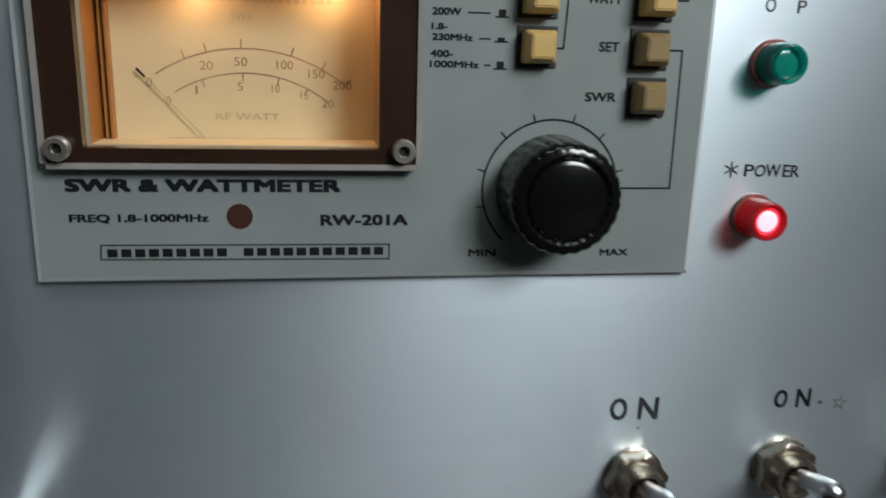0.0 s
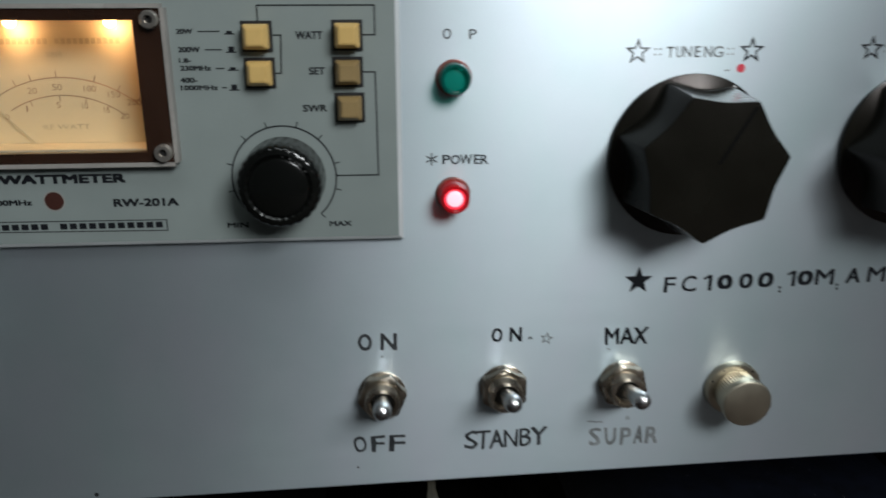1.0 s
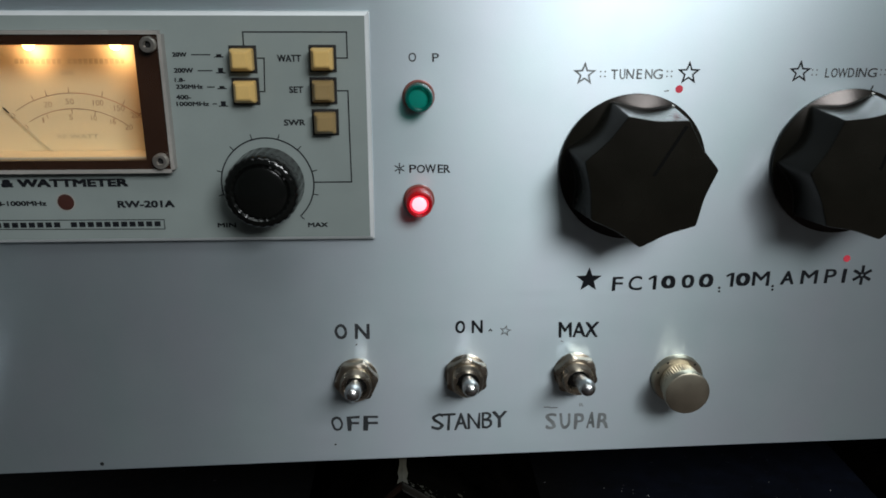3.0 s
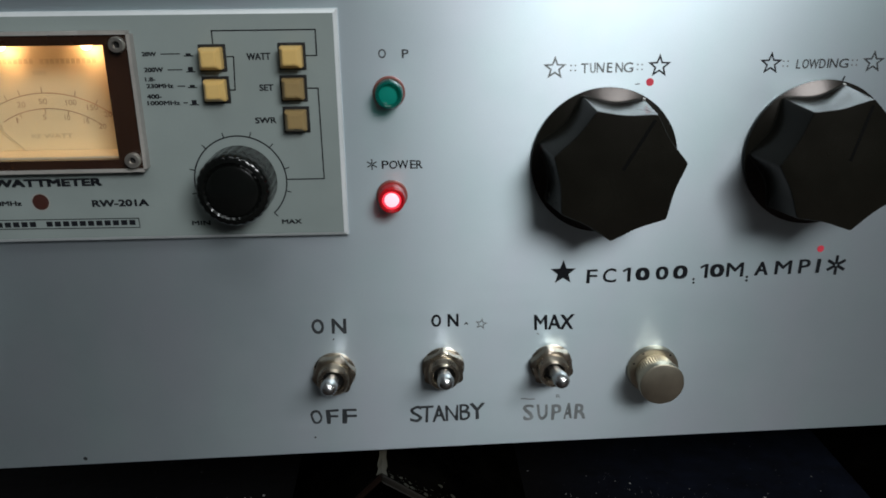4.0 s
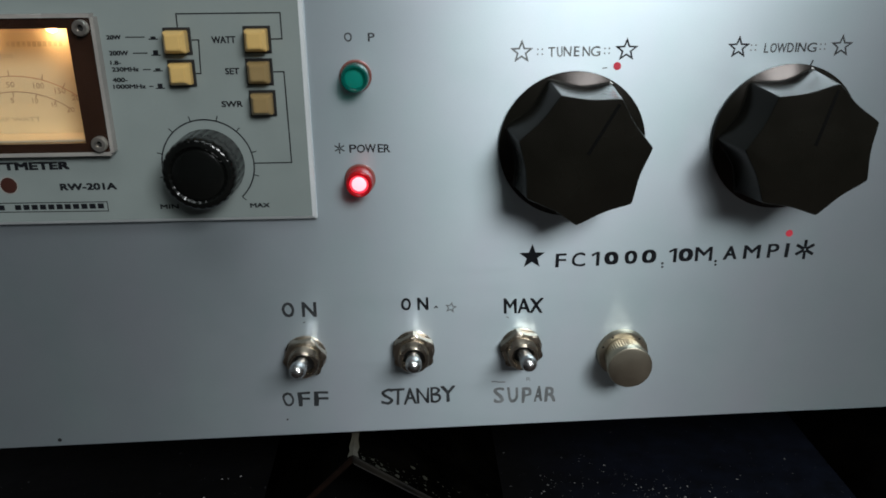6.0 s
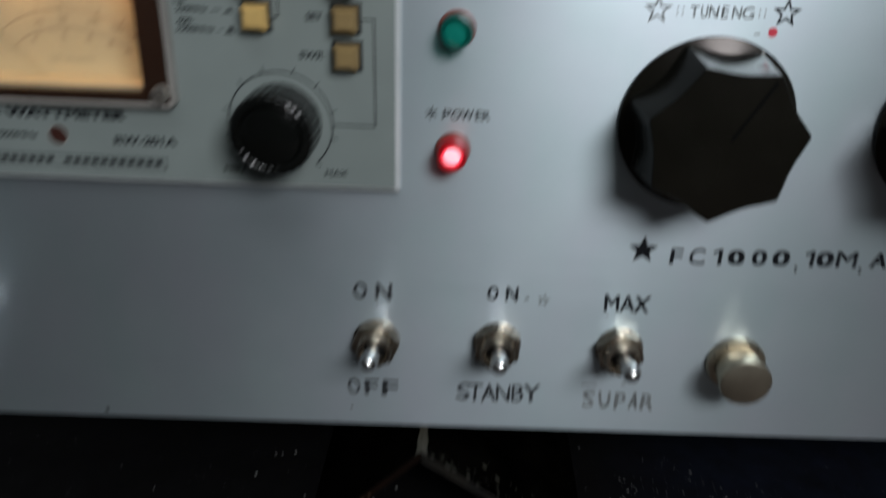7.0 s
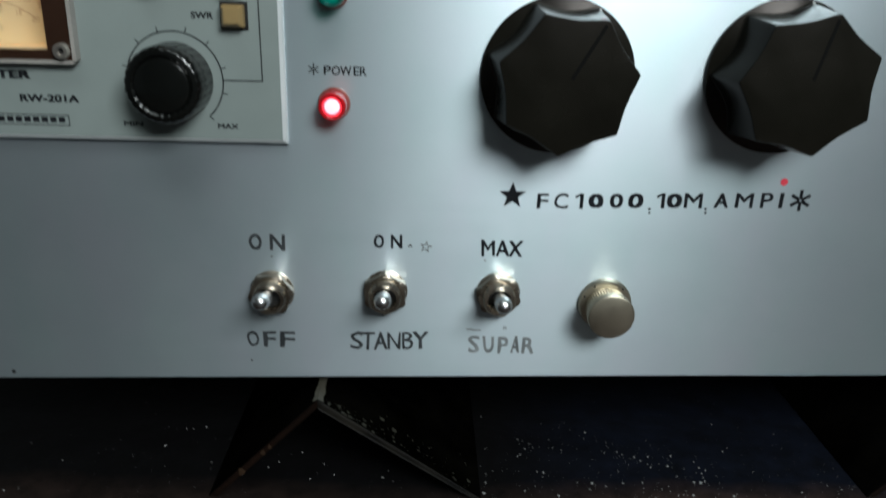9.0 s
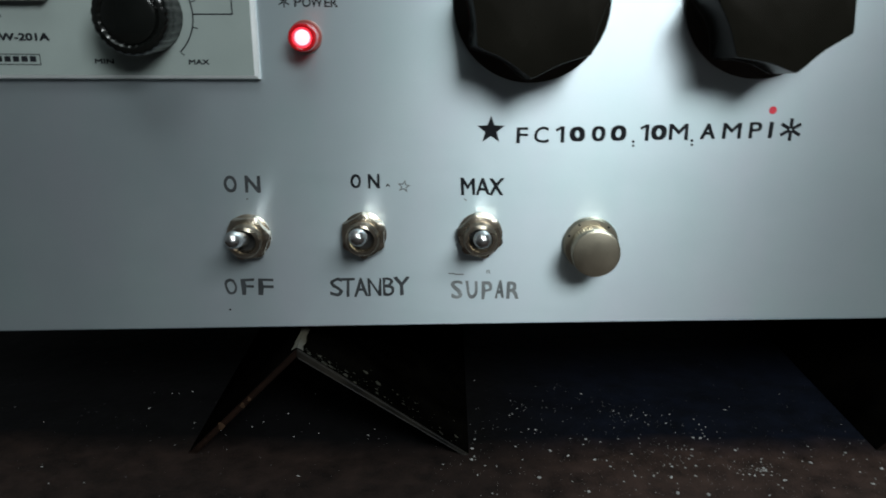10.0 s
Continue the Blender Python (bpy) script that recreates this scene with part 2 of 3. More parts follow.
def box(x0, x1, h0, h1, z0, z1, bevel=0.0, bm=None):
    own = bmesh.new()
    bmesh.ops.create_cube(own, size=1)
    for v in own.verts:
        v.co = Vector(((x0 + x1) / 2 + v.co.x * (x1 - x0), -(h0 + h1) / 2 + v.co.y * (h1 - h0), (z0 + z1) / 2 + v.co.z * (z1 - z0))) * MM
    if bevel:
        bmesh.ops.bevel(own, geom=own.edges[:], offset=bevel * MM, segments=2, profile=0.7, affect="EDGES")
    if bm is None:
        return own
    me = bpy.data.meshes.new("scratch")
    own.to_mesh(me)
    own.free()
    bm.from_mesh(me)
    bpy.data.meshes.remove(me)
    return bm


def lathe(cx, cz, profile, seg=48, radius=None, bm=None, tilt=None):
    """Turns a profile of (r, h) round the axis out of the panel; radius(r, h, angle) may shape it."""
    bm = bm or bmesh.new()
    rings = []
    for r, h in profile:
        ring = []
        for k in range(seg):
            a = 2 * math.pi * k / seg
            q = radius(r, h, a) if radius else r
            ring.append(bm.verts.new(Vector((cx + q * math.cos(a), -h, cz + q * math.sin(a))) * MM))
        rings.append(ring)
    for low, high in zip(rings, rings[1:]):
        for k in range(seg):
            bm.faces.new((low[k], low[(k + 1) % seg], high[(k + 1) % seg], high[k]))
    if profile[-1][0] > 0:
        bm.faces.new(rings[-1])
    if profile[0][0] > 0:
        bm.faces.new(rings[0][::-1])
    if tilt:
        bmesh.ops.rotate(bm, verts=bm.verts, cent=Vector((cx, -tilt[0], cz)) * MM, matrix=Euler((radians(tilt[1]), 0, radians(tilt[2]))).to_matrix())
    return bm


def strip(points, width, h, closed=False, bm=None):
    """A flat line of ink along points (x, z)."""
    bm = bm or bmesh.new()
    pts = [Vector(p) for p in points]
    n = len(pts)
    rows = []
    for i, p in enumerate(pts):
        a = pts[(i - 1) % n] if closed or i else p
        b = pts[(i + 1) % n] if closed or i < n - 1 else p
        d1, d2 = (p - a), (b - p)
        d = (d1.normalized() if d1.length else Vector((0, 0))) + (d2.normalized() if d2.length else Vector((0, 0)))
        d = d.normalized()
        side = Vector((-d.y, d.x))
        ref = d2 if d2.length else d1
        k = max(0.35, abs(ref.normalized().dot(d)))
        o = side * width / 2 / k
        rows.append([bm.verts.new((q.x * MM, -h * MM, q.y * MM)) for q in (p + o, p - o)])
    pairs = list(zip(rows, rows[1:])) + ([(rows[-1], rows[0])] if closed else [])
    for a, b in pairs:
        bm.faces.new((a[0], a[1], b[1], b[0]))
    return bm


def disc(cx, cz, r, h, seg=24, bm=None):
    bm = bm or bmesh.new()
    bm.faces.new([bm.verts.new(((cx + r * math.cos(2 * math.pi * k / seg)) * MM, -h * MM, (cz + r * math.sin(2 * math.pi * k / seg)) * MM)) for k in range(seg)])
    return bm


def star_points(cx, cz, r, inner=0.42, turn=90.0):
    return [(cx + (r if k % 2 == 0 else r * inner) * math.cos(radians(turn + 36 * k)), cz + (r if k % 2 == 0 else r * inner) * math.sin(radians(turn + 36 * k))) for k in range(10)]


GLYPHS = {}


def glyphs(text):
    if text not in GLYPHS:
        curve = bpy.data.curves.new("glyphs", "FONT")
        curve.body, curve.resolution_u = text, 3
        ob = new("glyphs", curve)
        deps = bpy.context.evaluated_depsgraph_get()
        me = bpy.data.meshes.new_from_object(ob.evaluated_get(deps))
        bpy.data.objects.remove(ob)
        bpy.data.curves.remove(curve)
        GLYPHS[text] = me
    return GLYPHS[text]


def letters(text, x0, x1, z0, z1, h, material, parent, bold=0.0, shake=0.0, slope=0.0, lean=0.0, name="lettering", label="", spans=None):
    """Flat lettering that fills the box x0..x1, z0..z1. spans: where each letter begins and ends, in hundredths of the width.
    bold: millimetres by which strokes grow; shake: an unsteady hand."""
    pieces = [(text, 0.0, 1.0)] if spans is None else [(ch, a / 100, b / 100) for ch, (a, b) in zip(text, spans)]
    verts, faces = [], []
    for ch, a, b in pieces:
        me = glyphs(ch)
        co = np.empty(len(me.vertices) * 3)
        me.vertices.foreach_get("co", co)
        co = co.reshape(-1, 3)
        low, high = co.min(0), co.max(0)
        u = (co[:, :2] - low[:2]) / np.maximum(high[:2] - low[:2], 1e-6)
        left, right = x0 + a * (x1 - x0) + bold / 2, x0 + b * (x1 - x0) - bold / 2
        x = left + u[:, 0] * (right - left) + lean * u[:, 1] * (z1 - z0)
        z = z0 + bold / 2 + u[:, 1] * (z1 - z0 - bold) + slope * (x - x0)
        if spans is not None and shake:
            z = z + shake * 0.6 * noise.noise((left * 0.7, z0, 3.1)) + 0.05 * shake * (x - left) * noise.noise((left, z0, 8.0))
        if shake:
            for i in range(len(x)):
                w = noise.noise_vector((x[i] * 0.35, z[i] * 0.35, x0))
                x[i] += w.x * shake
                z[i] += w.y * shake
        moves = [(0, 0)] + ([(bold / 2, bold / 3), (-bold / 2, bold / 3), (bold / 2, -bold / 3), (-bold / 2, -bold / 3)] if bold else [])
        for n, (dx, dz) in enumerate(moves):
            start = len(verts)
            verts += [((p + dx) * MM, -(h + 0.004 * n) * MM, (q + dz) * MM) for p, q in zip(x, z)]
            faces += [[start + v for v in f.vertices] for f in me.polygons]
    me = bpy.data.meshes.new(name)
    me.from_pydata(verts, [], faces)
    me.materials.append(material)
    ob = new(name, me)
    ob.parent = parent
    ob["label"] = label or f"printed word {text}"
    return ob


# ---- the room and the bench ----
def slab(name, lo, hi, material, label, category, kind="structure", bevel=0.0):
    ob = part(name, box(lo[0], hi[0], -hi[1], -lo[1], lo[2], hi[2], bevel), material)
    return tagged(ob, label, category, kind=kind)


TABLE = -30.0
slab("wall_north", (-1500, 900, -800), (1500, 1000, 2300), M_WALL, "plain grey plastered wall behind the bench", "wall")
slab("wall_south", (-1500, -2100, -800), (1500, -2000, 2300), M_WALL, "plain grey plastered wall across the room", "wall")
slab("wall_west", (-1600, -2100, -800), (-1500, 1000, 2300), M_WALL, "plain grey plastered wall", "wall")
slab("wall_east", (1500, -2100, -800), (1600, 1000, 2300), M_WALL, "plain grey plastered wall", "wall")
slab("floor", (-1600, -2100, -900), (1600, 1000, -800), M_WALL, "plain grey concrete floor", "floor")
slab("ceiling", (-1600, -2100, 2300), (1600, 1000, 2400), M_CEILING, "plain white plastered ceiling", "ceiling")

bench = tagged(new("workbench"), "worn dark workbench, brown and navy top with painted shade under the amplifier", "workbench")
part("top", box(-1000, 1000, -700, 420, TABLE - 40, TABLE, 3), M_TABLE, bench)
for lx in (-940, 940):
    for ly in (-380, 660):
        part("leg", box(lx - 30, lx + 30, -ly - 30, -ly + 30, -800, TABLE - 40, 3), M_IRON, bench)

# ---- iron angle bars that carry the amplifier ----


def angle_bar(ridge_x, ridge_z, left_x, right_x, front, back, thick):
    bar = tagged(new("angle_iron"), "dark rusty angle iron laid ridge upward under the amplifier", "support", "supports under the amplifier")

    def leg(name, foot_x, material, label, h0, h1, lift=0.0):
        bm = bmesh.new()
        d = Vector((foot_x - ridge_x, TABLE - ridge_z))
        side = Vector((-d.y, d.x)).normalized() * thick
        if side.y > 0:
            side = -side
        out = -side.normalized() * lift
        a, b = Vector((ridge_x, ridge_z)) + out, Vector((foot_x, TABLE)) + out
        low_a, low_b = a + Vector((0, side.y * 1.5)), b + Vector((side.x * 1.5, 0))
        ring = [(p.x, max(p.y, TABLE)) for p in (a, b, low_b, low_a)]
        rows = [[bm.verts.new((x * MM, -h * MM, z * MM)) for x, z in ring] for h in (h0, h1)]
        for i in range(4):
            bm.faces.new((rows[0][i], rows[0][(i + 1) % 4], rows[1][(i + 1) % 4], rows[1][i]))
        bm.faces.new(rows[0][::-1])
        bm.faces.new(rows[1])
        bmesh.ops.bevel(bm, geom=bm.edges[:], offset=0.5 * MM, segments=1, affect="EDGES")
        return part(name, bm, material, bar, label)

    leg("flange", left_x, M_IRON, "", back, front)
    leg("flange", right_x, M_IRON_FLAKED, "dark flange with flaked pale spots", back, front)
    leg("cut_end", left_x, M_RUST, "rusty cut end", front + 0.02, front + 0.5, -0.1)
    leg("cut_end", right_x, M_IRON_WORN, "worn pale cut end", front + 0.02, front + 0.5, -0.1)
    # bare metal along the ridge, a scuffed glint and flakes beside the front edge
    ridge = bmesh.new()
    rows = [[ridge.verts.new(((ridge_x + x) * MM, -h * MM, (ridge_z + z) * MM)) for x, z in ((-1.1 - w, 0.25 - 1.1 * w), (0.2, 0.35), (1.5 + w, -0.55 - 0.55 * w))]
            for h, w in ((front + 0.6, 0.9), (front - 2.5, 0.2), (front - 6.0, 0.7), (front - 11.0, 0.0), (front - 18.0, 0.3))]
    for a, b in zip(rows, rows[1:]):
        for i in range(2):
            ridge.faces.new((a[i], a[i + 1], b[i + 1], b[i]))
    part("bare_ridge", ridge, M_BARE, bar, "bare metal worn along the ridge")
    flake_rng = random.Random(7)
    slope = Vector((right_x - ridge_x, TABLE - ridge_z))
    up = Vector((-slope.y, slope.x)).normalized()
    flakes = bmesh.new()
    for k in range(90):
        u = flake_rng.uniform(0.04, 0.93)
        back_off = abs(flake_rng.gauss(0, 2.5 + 6 * (u > 0.35)))
        r = 0.2 + 1.1 * flake_rng.random() ** 3
        centre = Vector((ridge_x, ridge_z)) + slope * u + up * 0.12
        along = slope.normalized()
        ring = []
        for i in range(7):
            a, q = 2 * math.pi * i / 7, r * flake_rng.uniform(0.45, 1.2)
            p = centre + along * q * 1.3 * math.cos(a)
            ring.append(flakes.verts.new((p.x * MM, -(front - back_off - 0.4 + q * math.sin(a)) * MM, p.y * MM)))
        flakes.faces.new(ring)
    part("flaked_spots", flakes, M_FLAKE, bar, "pale flaked spots beside the cut edge")
    slope = Vector((left_x - ridge_x, TABLE - ridge_z))
    scuff = bmesh.new()
    for u, r, lift in ((0.70, 1.5, 0.62), (0.69, 0.7, 0.70), (0.50, 1.1, 0.62), (0.44, 0.8, 0.62)):
        centre = Vector((ridge_x, ridge_z)) + slope * u + Vector((0.6, -1.2))
        scuff.faces.new([scuff.verts.new(((centre.x + r * math.cos(a) * (0.8 + 0.3 * math.sin(3 * a + u * 20))) * MM, -(front + lift) * MM, (centre.y + 1.1 * r * math.sin(a)) * MM)) for a in np.linspace(0, 2 * math.pi, 12)[:-1]])
    part("rust_scuff", scuff, M_SCUFF, bar, "scuffed brown rust spots")
    return bar


angle_bar(-68.3, 13.3, -111.5, -6.0, 9.0, -190.0, 3.0)
angle_bar(190.0, 13.3, 147.0, 252.0, 5.0, -190.0, 3.0)

# ---- the amplifier ----
amp = tagged(new("amplifier"), "home-made silver-grey radio amplifier with big black tuning knobs", "amplifier")


def bottom(x):
    return 18.7 + 0.02 * x


def panel_mesh():
    bm = bmesh.new()
    outer = [(-255, bottom(-255)), (227, bottom(227)), (227, bottom(227) + 177), (-255, bottom(-255) + 177)]
    inner = [(-211, 134), (-148, 134), (-148, 174.5), (-211, 174.5)]
    rows = [[bm.verts.new((x * MM, y * MM, z * MM)) for x, z in outer + inner] for y in (0, 3)]
    for i in range(4):
        k = (i + 1) % 4
        bm.faces.new((rows[0][i], rows[0][k], rows[1][k], rows[1][i]))
        bm.faces.new((rows[0][4 + k], rows[0][4 + i], rows[1][4 + i], rows[1][4 + k]))
        for row in rows:
            bm.faces.new((row[i], row[k], row[4 + k], row[4 + i]))
    front_edges = [e for e in bm.edges if all(v in rows[0][:4] for v in e.verts)]
    bmesh.ops.bevel(bm, geom=front_edges, offset=0.5 * MM, segments=2, affect="EDGES")
    uv = bm.loops.layers.uv.new("brush")
    for face in bm.faces:
        for loop in face.loops:
            x, z = loop.vert.co.x, loop.vert.co.z
            loop[uv].uv = (1.96 * z + 0.42 * x, 0.42 * z - 1.96 * x)
    return bm


part("front_panel", panel_mesh(), M_PANEL, amp, "silver-grey brushed metal front panel")
part("chassis", box(-245, 217, -300, -21, 13.4, 190, 2), M_CHASSIS, amp, "plain grey steel case")


def handle(x):
    bm = bmesh.new()
    z0, z1, out, r, bend = 44.0, 150.0, 40.0, 4.0, 9.0
    path = [(0, z0), (out - bend, z0)]
    path += [(out - bend + bend * math.sin(a), z0 + bend - bend * math.cos(a)) for a in np.linspace(0.2, math.pi / 2, 6)]
    path += [(out - bend + bend * math.cos(a), z1 - bend + bend * math.sin(a)) for a in np.linspace(0, math.pi / 2 - 0.2, 6)]
    path += [(out - bend, z1), (0, z1)]
    pts = [Vector((x, -h, z)) for h, z in path]
    rows = []
    for i, p in enumerate(pts):
        d = (pts[min(i + 1, len(pts) - 1)] - pts[max(i - 1, 0)]).normalized()
        side, up = Vector((1, 0, 0)), d.cross(Vector((1, 0, 0))).normalized()
        rows.append([bm.verts.new((p + r * (math.cos(a) * side + math.sin(a) * up)) * MM) for a in np.linspace(0, 2 * math.pi, 17)[:-1]])
    for a, b in zip(rows, rows[1:]):
        for k in range(16):
            bm.faces.new((a[k], a[(k + 1) % 16], b[(k + 1) % 16], b[k]))
    grip = part("handle", bm, M_CHROME, amp, "chrome rack handle", True)
    for z in (z0, z1):
        part("collar", lathe(x, z, [(6.2, 0.02), (6.2, 1.6), (5.4, 2.2), (4.1, 2.2)], 32), M_CHROME, grip, "", True)


handle(-236.0)
handle(208.0)


def tuning_knob(cx, cz, phase, label):
    """Seven-sided fluted knob on a round skirt, with a pointer groove."""
    lobes = 7
    step = 2 * math.pi / lobes

    def fluted(r, h, a):
        if h < 1.7:
            return r
        u = ((a - radians(phase)) % step) / step * 2 - 1  # -1 at one corner, 1 at the next
        edge = math.cos(step / 2) / math.cos(u * step / 2)
        scoop = 1 - (0.036 + 0.05 * max(0, 1 - h / 13) ** 1.5) * math.cos(u * math.pi / 2) ** 1.5
        flank, cone = r * edge * scoop, 25.1 - (h - 1.7) * 2.2
        blend = max(0, 0.7 - abs(flank - cone)) / 0.7
        return max(flank, cone) + blend * blend * 0.175

    profile = [(24.8, 0.4), (25.3, 0.8), (25.3, 1.6)] + [(24.6 - 0.11 * h, h) for h in [1.72 + 0.13 * k for k in range(22)] + [5.2, 6.5, 8.5, 11.0, 15.0, 21.3]]
    profile += [(22.15, 21.8), (21.95, 22.05), (21.6, 22.1)]
    knob = part("tuning_knob", lathe(cx, cz, profile, 210, fluted), M_KNOB, amp, label, True)
    a = radians(phase + 360 / lobes)
    c, s = math.cos(a), math.sin(a)
    part("pointer_groove", strip([(cx + 2 * c, cz + 2 * s), (cx + 20.6 * c, cz + 20.4 * s)], 1.1, 22.16), M_GROOVE, knob, "dark pointer line")
    # small white quad at the skirt rim, in line with the pointer
    tip = [(cx + r * c + w * s, cz + r * s - w * c, h) for r, w, h in ((24.7, 0.5, 1.95), (24.7, -0.5, 1.95), (23.6, -0.5, 2.4), (23.6, 0.5, 2.4))]
    bm = bmesh.new()
    bm.faces.new([bm.verts.new((x * MM, -h * MM, z * MM)) for x, z, h in tip])
    part("white_mark", bm, M_WHITE, knob, "small white mark at the skirt rim")
    return knob


tuning_knob(12.4, 131.0, 9.0, "large black seven-sided tuning knob")
tuning_knob(86.6, 132.4, 24.5, "large black seven-sided loading knob")


def toggle_switch(cx, cz, turn, lean, label):
    """Bushing, washer, hexagonal nut and a lever that leans upward."""
    thread = [(5.8, 0.0), (5.8, 4.2)] + [(5.8 - 0.3 * (k % 2), 4.6 + 0.42 * k) for k in range(8)]
    body = part("toggle_switch", lathe(cx, cz, thread + [(5.7, 8.0), (5.4, 8.4), (4.3, 8.4), (3.8, 7.6), (3.6, 5.6), (1.5, 5.2)], 40), M_NICKEL, amp, label, True)
    part("washer", lathe(cx, cz, [(7.9, 0.02), (7.9, 0.7), (7.6, 0.9), (5.7, 0.9)], 40), M_NICKEL, body, "", True)
    flat = 7.25

    def hexed(r, h, a):
        u = ((a - radians(turn)) % (math.pi / 3)) - math.pi / 6
        return min(r, flat / math.cos(u)) if h > 0.9 else r

    part("nut", lathe(cx, cz, [(8.5, 0.91), (8.5, 3.4), (8.1, 3.9), (7.2, 4.3), (5.85, 4.3)], 72, hexed), M_NICKEL, body, "dull nickel hexagonal nut", True)
    part("socket", disc(cx, cz, 3.7, 5.75), M_DARK, body, "dark opening")
    lever = [(2.3, 4.0), (2.3, 8.0), (2.45, 13.0), (2.8, 18.0), (2.95, 20.6), (2.85, 22.2), (2.2, 23.6), (1.2, 24.3), (0.4, 24.5), (0.0, 24.5)]
    part("lever", lathe(cx, cz, lever, 24, tilt=(4.0, -lean[0], lean[1])), M_LEVER, body, "chrome bat lever", True)
    return body


toggle_switch(-84.6, 52.3, 8.0, (16, 0), "nickel toggle switch with its lever up, power")
toggle_switch(-43.9, 53.2, 30.0, (16, 0), "nickel toggle switch with its lever up, standby")
toggle_switch(-3.2, 53.2, 44.0, (14, 0), "nickel toggle switch with its lever up, power level")


def terminal(cx, cz):
    base = part("binding_post", lathe(cx, cz, [(9.7, 0.02), (9.7, 1.5), (9.2, 2.3), (7.8, 2.6)], 48), M_BRASS, amp, "tarnished brass ground terminal", True)

    def knurl(r, h, a):
        return r * (1 + (0.018 if 3.2 < h < 9.5 else 0) * math.cos(48 * a))

    part("thumb_nut", lathe(cx, cz, [(7.0, 2.6), (7.0, 3.0), (7.35, 3.4), (7.35, 6.5), (7.35, 9.0), (7.6, 9.6), (8.2, 10.0), (8.3, 12.0), (8.1, 12.6), (7.5, 12.9)], 192, knurl), M_BRASS, base, "knurled brass thumb nut", True)
    for a in (49, 122, 157, 250):
        part("spanner_hole", disc(cx + 8.6 * math.cos(radians(a)), cz + 8.6 * math.sin(radians(a)), 0.45, 2.5, 10), M_DARK, base, "small dark spanner hole")
    return base


terminal(35.8, 49.9)


def pilot(cx, cz, tall, ring_mat, lens_mat, front_mat, core_mat, label):
    ring = part("indicator_lamp", lathe(cx, cz, [(5.35, 0.02), (5.35, 1.0), (5.1, 1.4), (4.7, 1.4)], 40), ring_mat, amp, label, True)
    cup = [(4.7, 0.5), (4.65, tall - 2.4), (4.5, tall - 0.8), (4.2, tall - 0.1), (3.7, tall), (3.3, tall - 0.3), (3.2, tall - 1.6)]
    part("lens", lathe(cx, cz, cup, 40), lens_mat, ring, "", True)
    part("lens_front", lathe(cx, cz, [(3.25, tall - 1.6), (2.6, tall - 1.4), (1.4, tall - 1.25), (0, tall - 1.2)], 32), front_mat, ring, "", True)
    if core_mat:
        part("glow", lathe(cx, cz, [(2.5, tall - 1.38), (2.0, tall - 1.1), (1.1, tall - 0.95), (0, tall - 0.9)], 32), core_mat, ring, "bright lit lamp core", True)
    return ring


pilot(-60.9, 155.6, 7.6, M_LAMP_RING, M_GREEN_LENS, M_GREEN_FRONT, None, "unlit green indicator lamp in a red gasket")
pilot(-61.0, 120.3, 8.4, M_LAMP_RING, M_RED_LENS, M_RED_GLOW, M_RED_CORE, "lit red power indicator lamp")

# lettering of the front panel
INK = 0.06
letters("O", -64.1, -61.6, 166.6, 169.6, INK, M_GREY_INK, amp, 0.1, 0.1)
letters("P", -56.4, -54.2, 166.6, 169.4, INK, M_GREY_INK, amp, 0.1, 0.1)
letters("POWER", -64.3, -50.2, 129.5, 132.5, INK, M_INK, amp, 0.12, 0.2, spans=((0, 17), (18, 38), (38, 65), (69, 83), (84, 100)))
letters("TUNENG", 3.2, 20.6, 160.9, 164.2, INK, M_LIGHT_INK, amp, 0.1, 0.2, spans=((0, 13), (16, 27), (29, 44), (49, 60), (66, 80), (81, 100)))
letters("LOWDING", 75.9, 93.7, 161.3, 164.4, INK, M_GREY_INK, amp, 0.1, 0.2, spans=((0, 8), (11, 24), (24, 43), (44, 56), (59, 62), (64, 80), (82, 100)))
letters("ON", -92.2, -79.4, 67.8, 73.9, INK, M_GREY_INK, amp, 0.4, 0.35, spans=((0, 37), (58, 100)))
letters("ON", -48.3, -38.0, 69.4, 74.8, INK, M_INK, amp, 0.35, 0.35, spans=((0, 37), (61, 100)))
letters("MAX", -10.0, 4.8, 67.2, 73.3, INK, M_INK, amp, 0.3, 0.5, spans=((0, 32), (34, 68), (66, 100)))
letters("OFF", -94.8, -77.2, 29.8, 36.2, INK, M_GREY_INK, amp, 0.3, 0.5, spans=((0, 24), (35, 60), (69, 100)))
letters("STANBY", -56.8, -28.0, 29.2, 36.4, INK, M_GREY_INK, amp, 0.2, 0.6, 0.03, spans=((0, 16), (14, 31), (30, 47), (47, 64), (66, 80), (79, 100)))
letters("SUPAR", -13.2, 11.2, 28.8, 35.6, INK, M_LIGHT_INK, amp, 0.4, 0.6, spans=((0, 16), (22, 39), (46, 60), (64, 79), (83, 100)))
LINE = [("F", 8.7, 12.6, 0.25), ("C", 14.6, 19.6, 0.2), ("1", 22.0, 24.9, 0.2), ("0", 26.6, 32.0, 0.8), ("0", 34.1, 38.8, 0.5), ("0", 40.4, 45.8, 0.65),
        ("1", 50.5, 53.4, 0.2), ("0", 54.0, 59.4, 0.75), ("M", 60.2, 66.6, 0.25), ("A", 70.7, 75.8, 0.4), ("M", 78.2, 84.4, 0.3), ("P", 87.0, 91.3, 0.3), ("I", 93.6, 95.0, 0.2)]
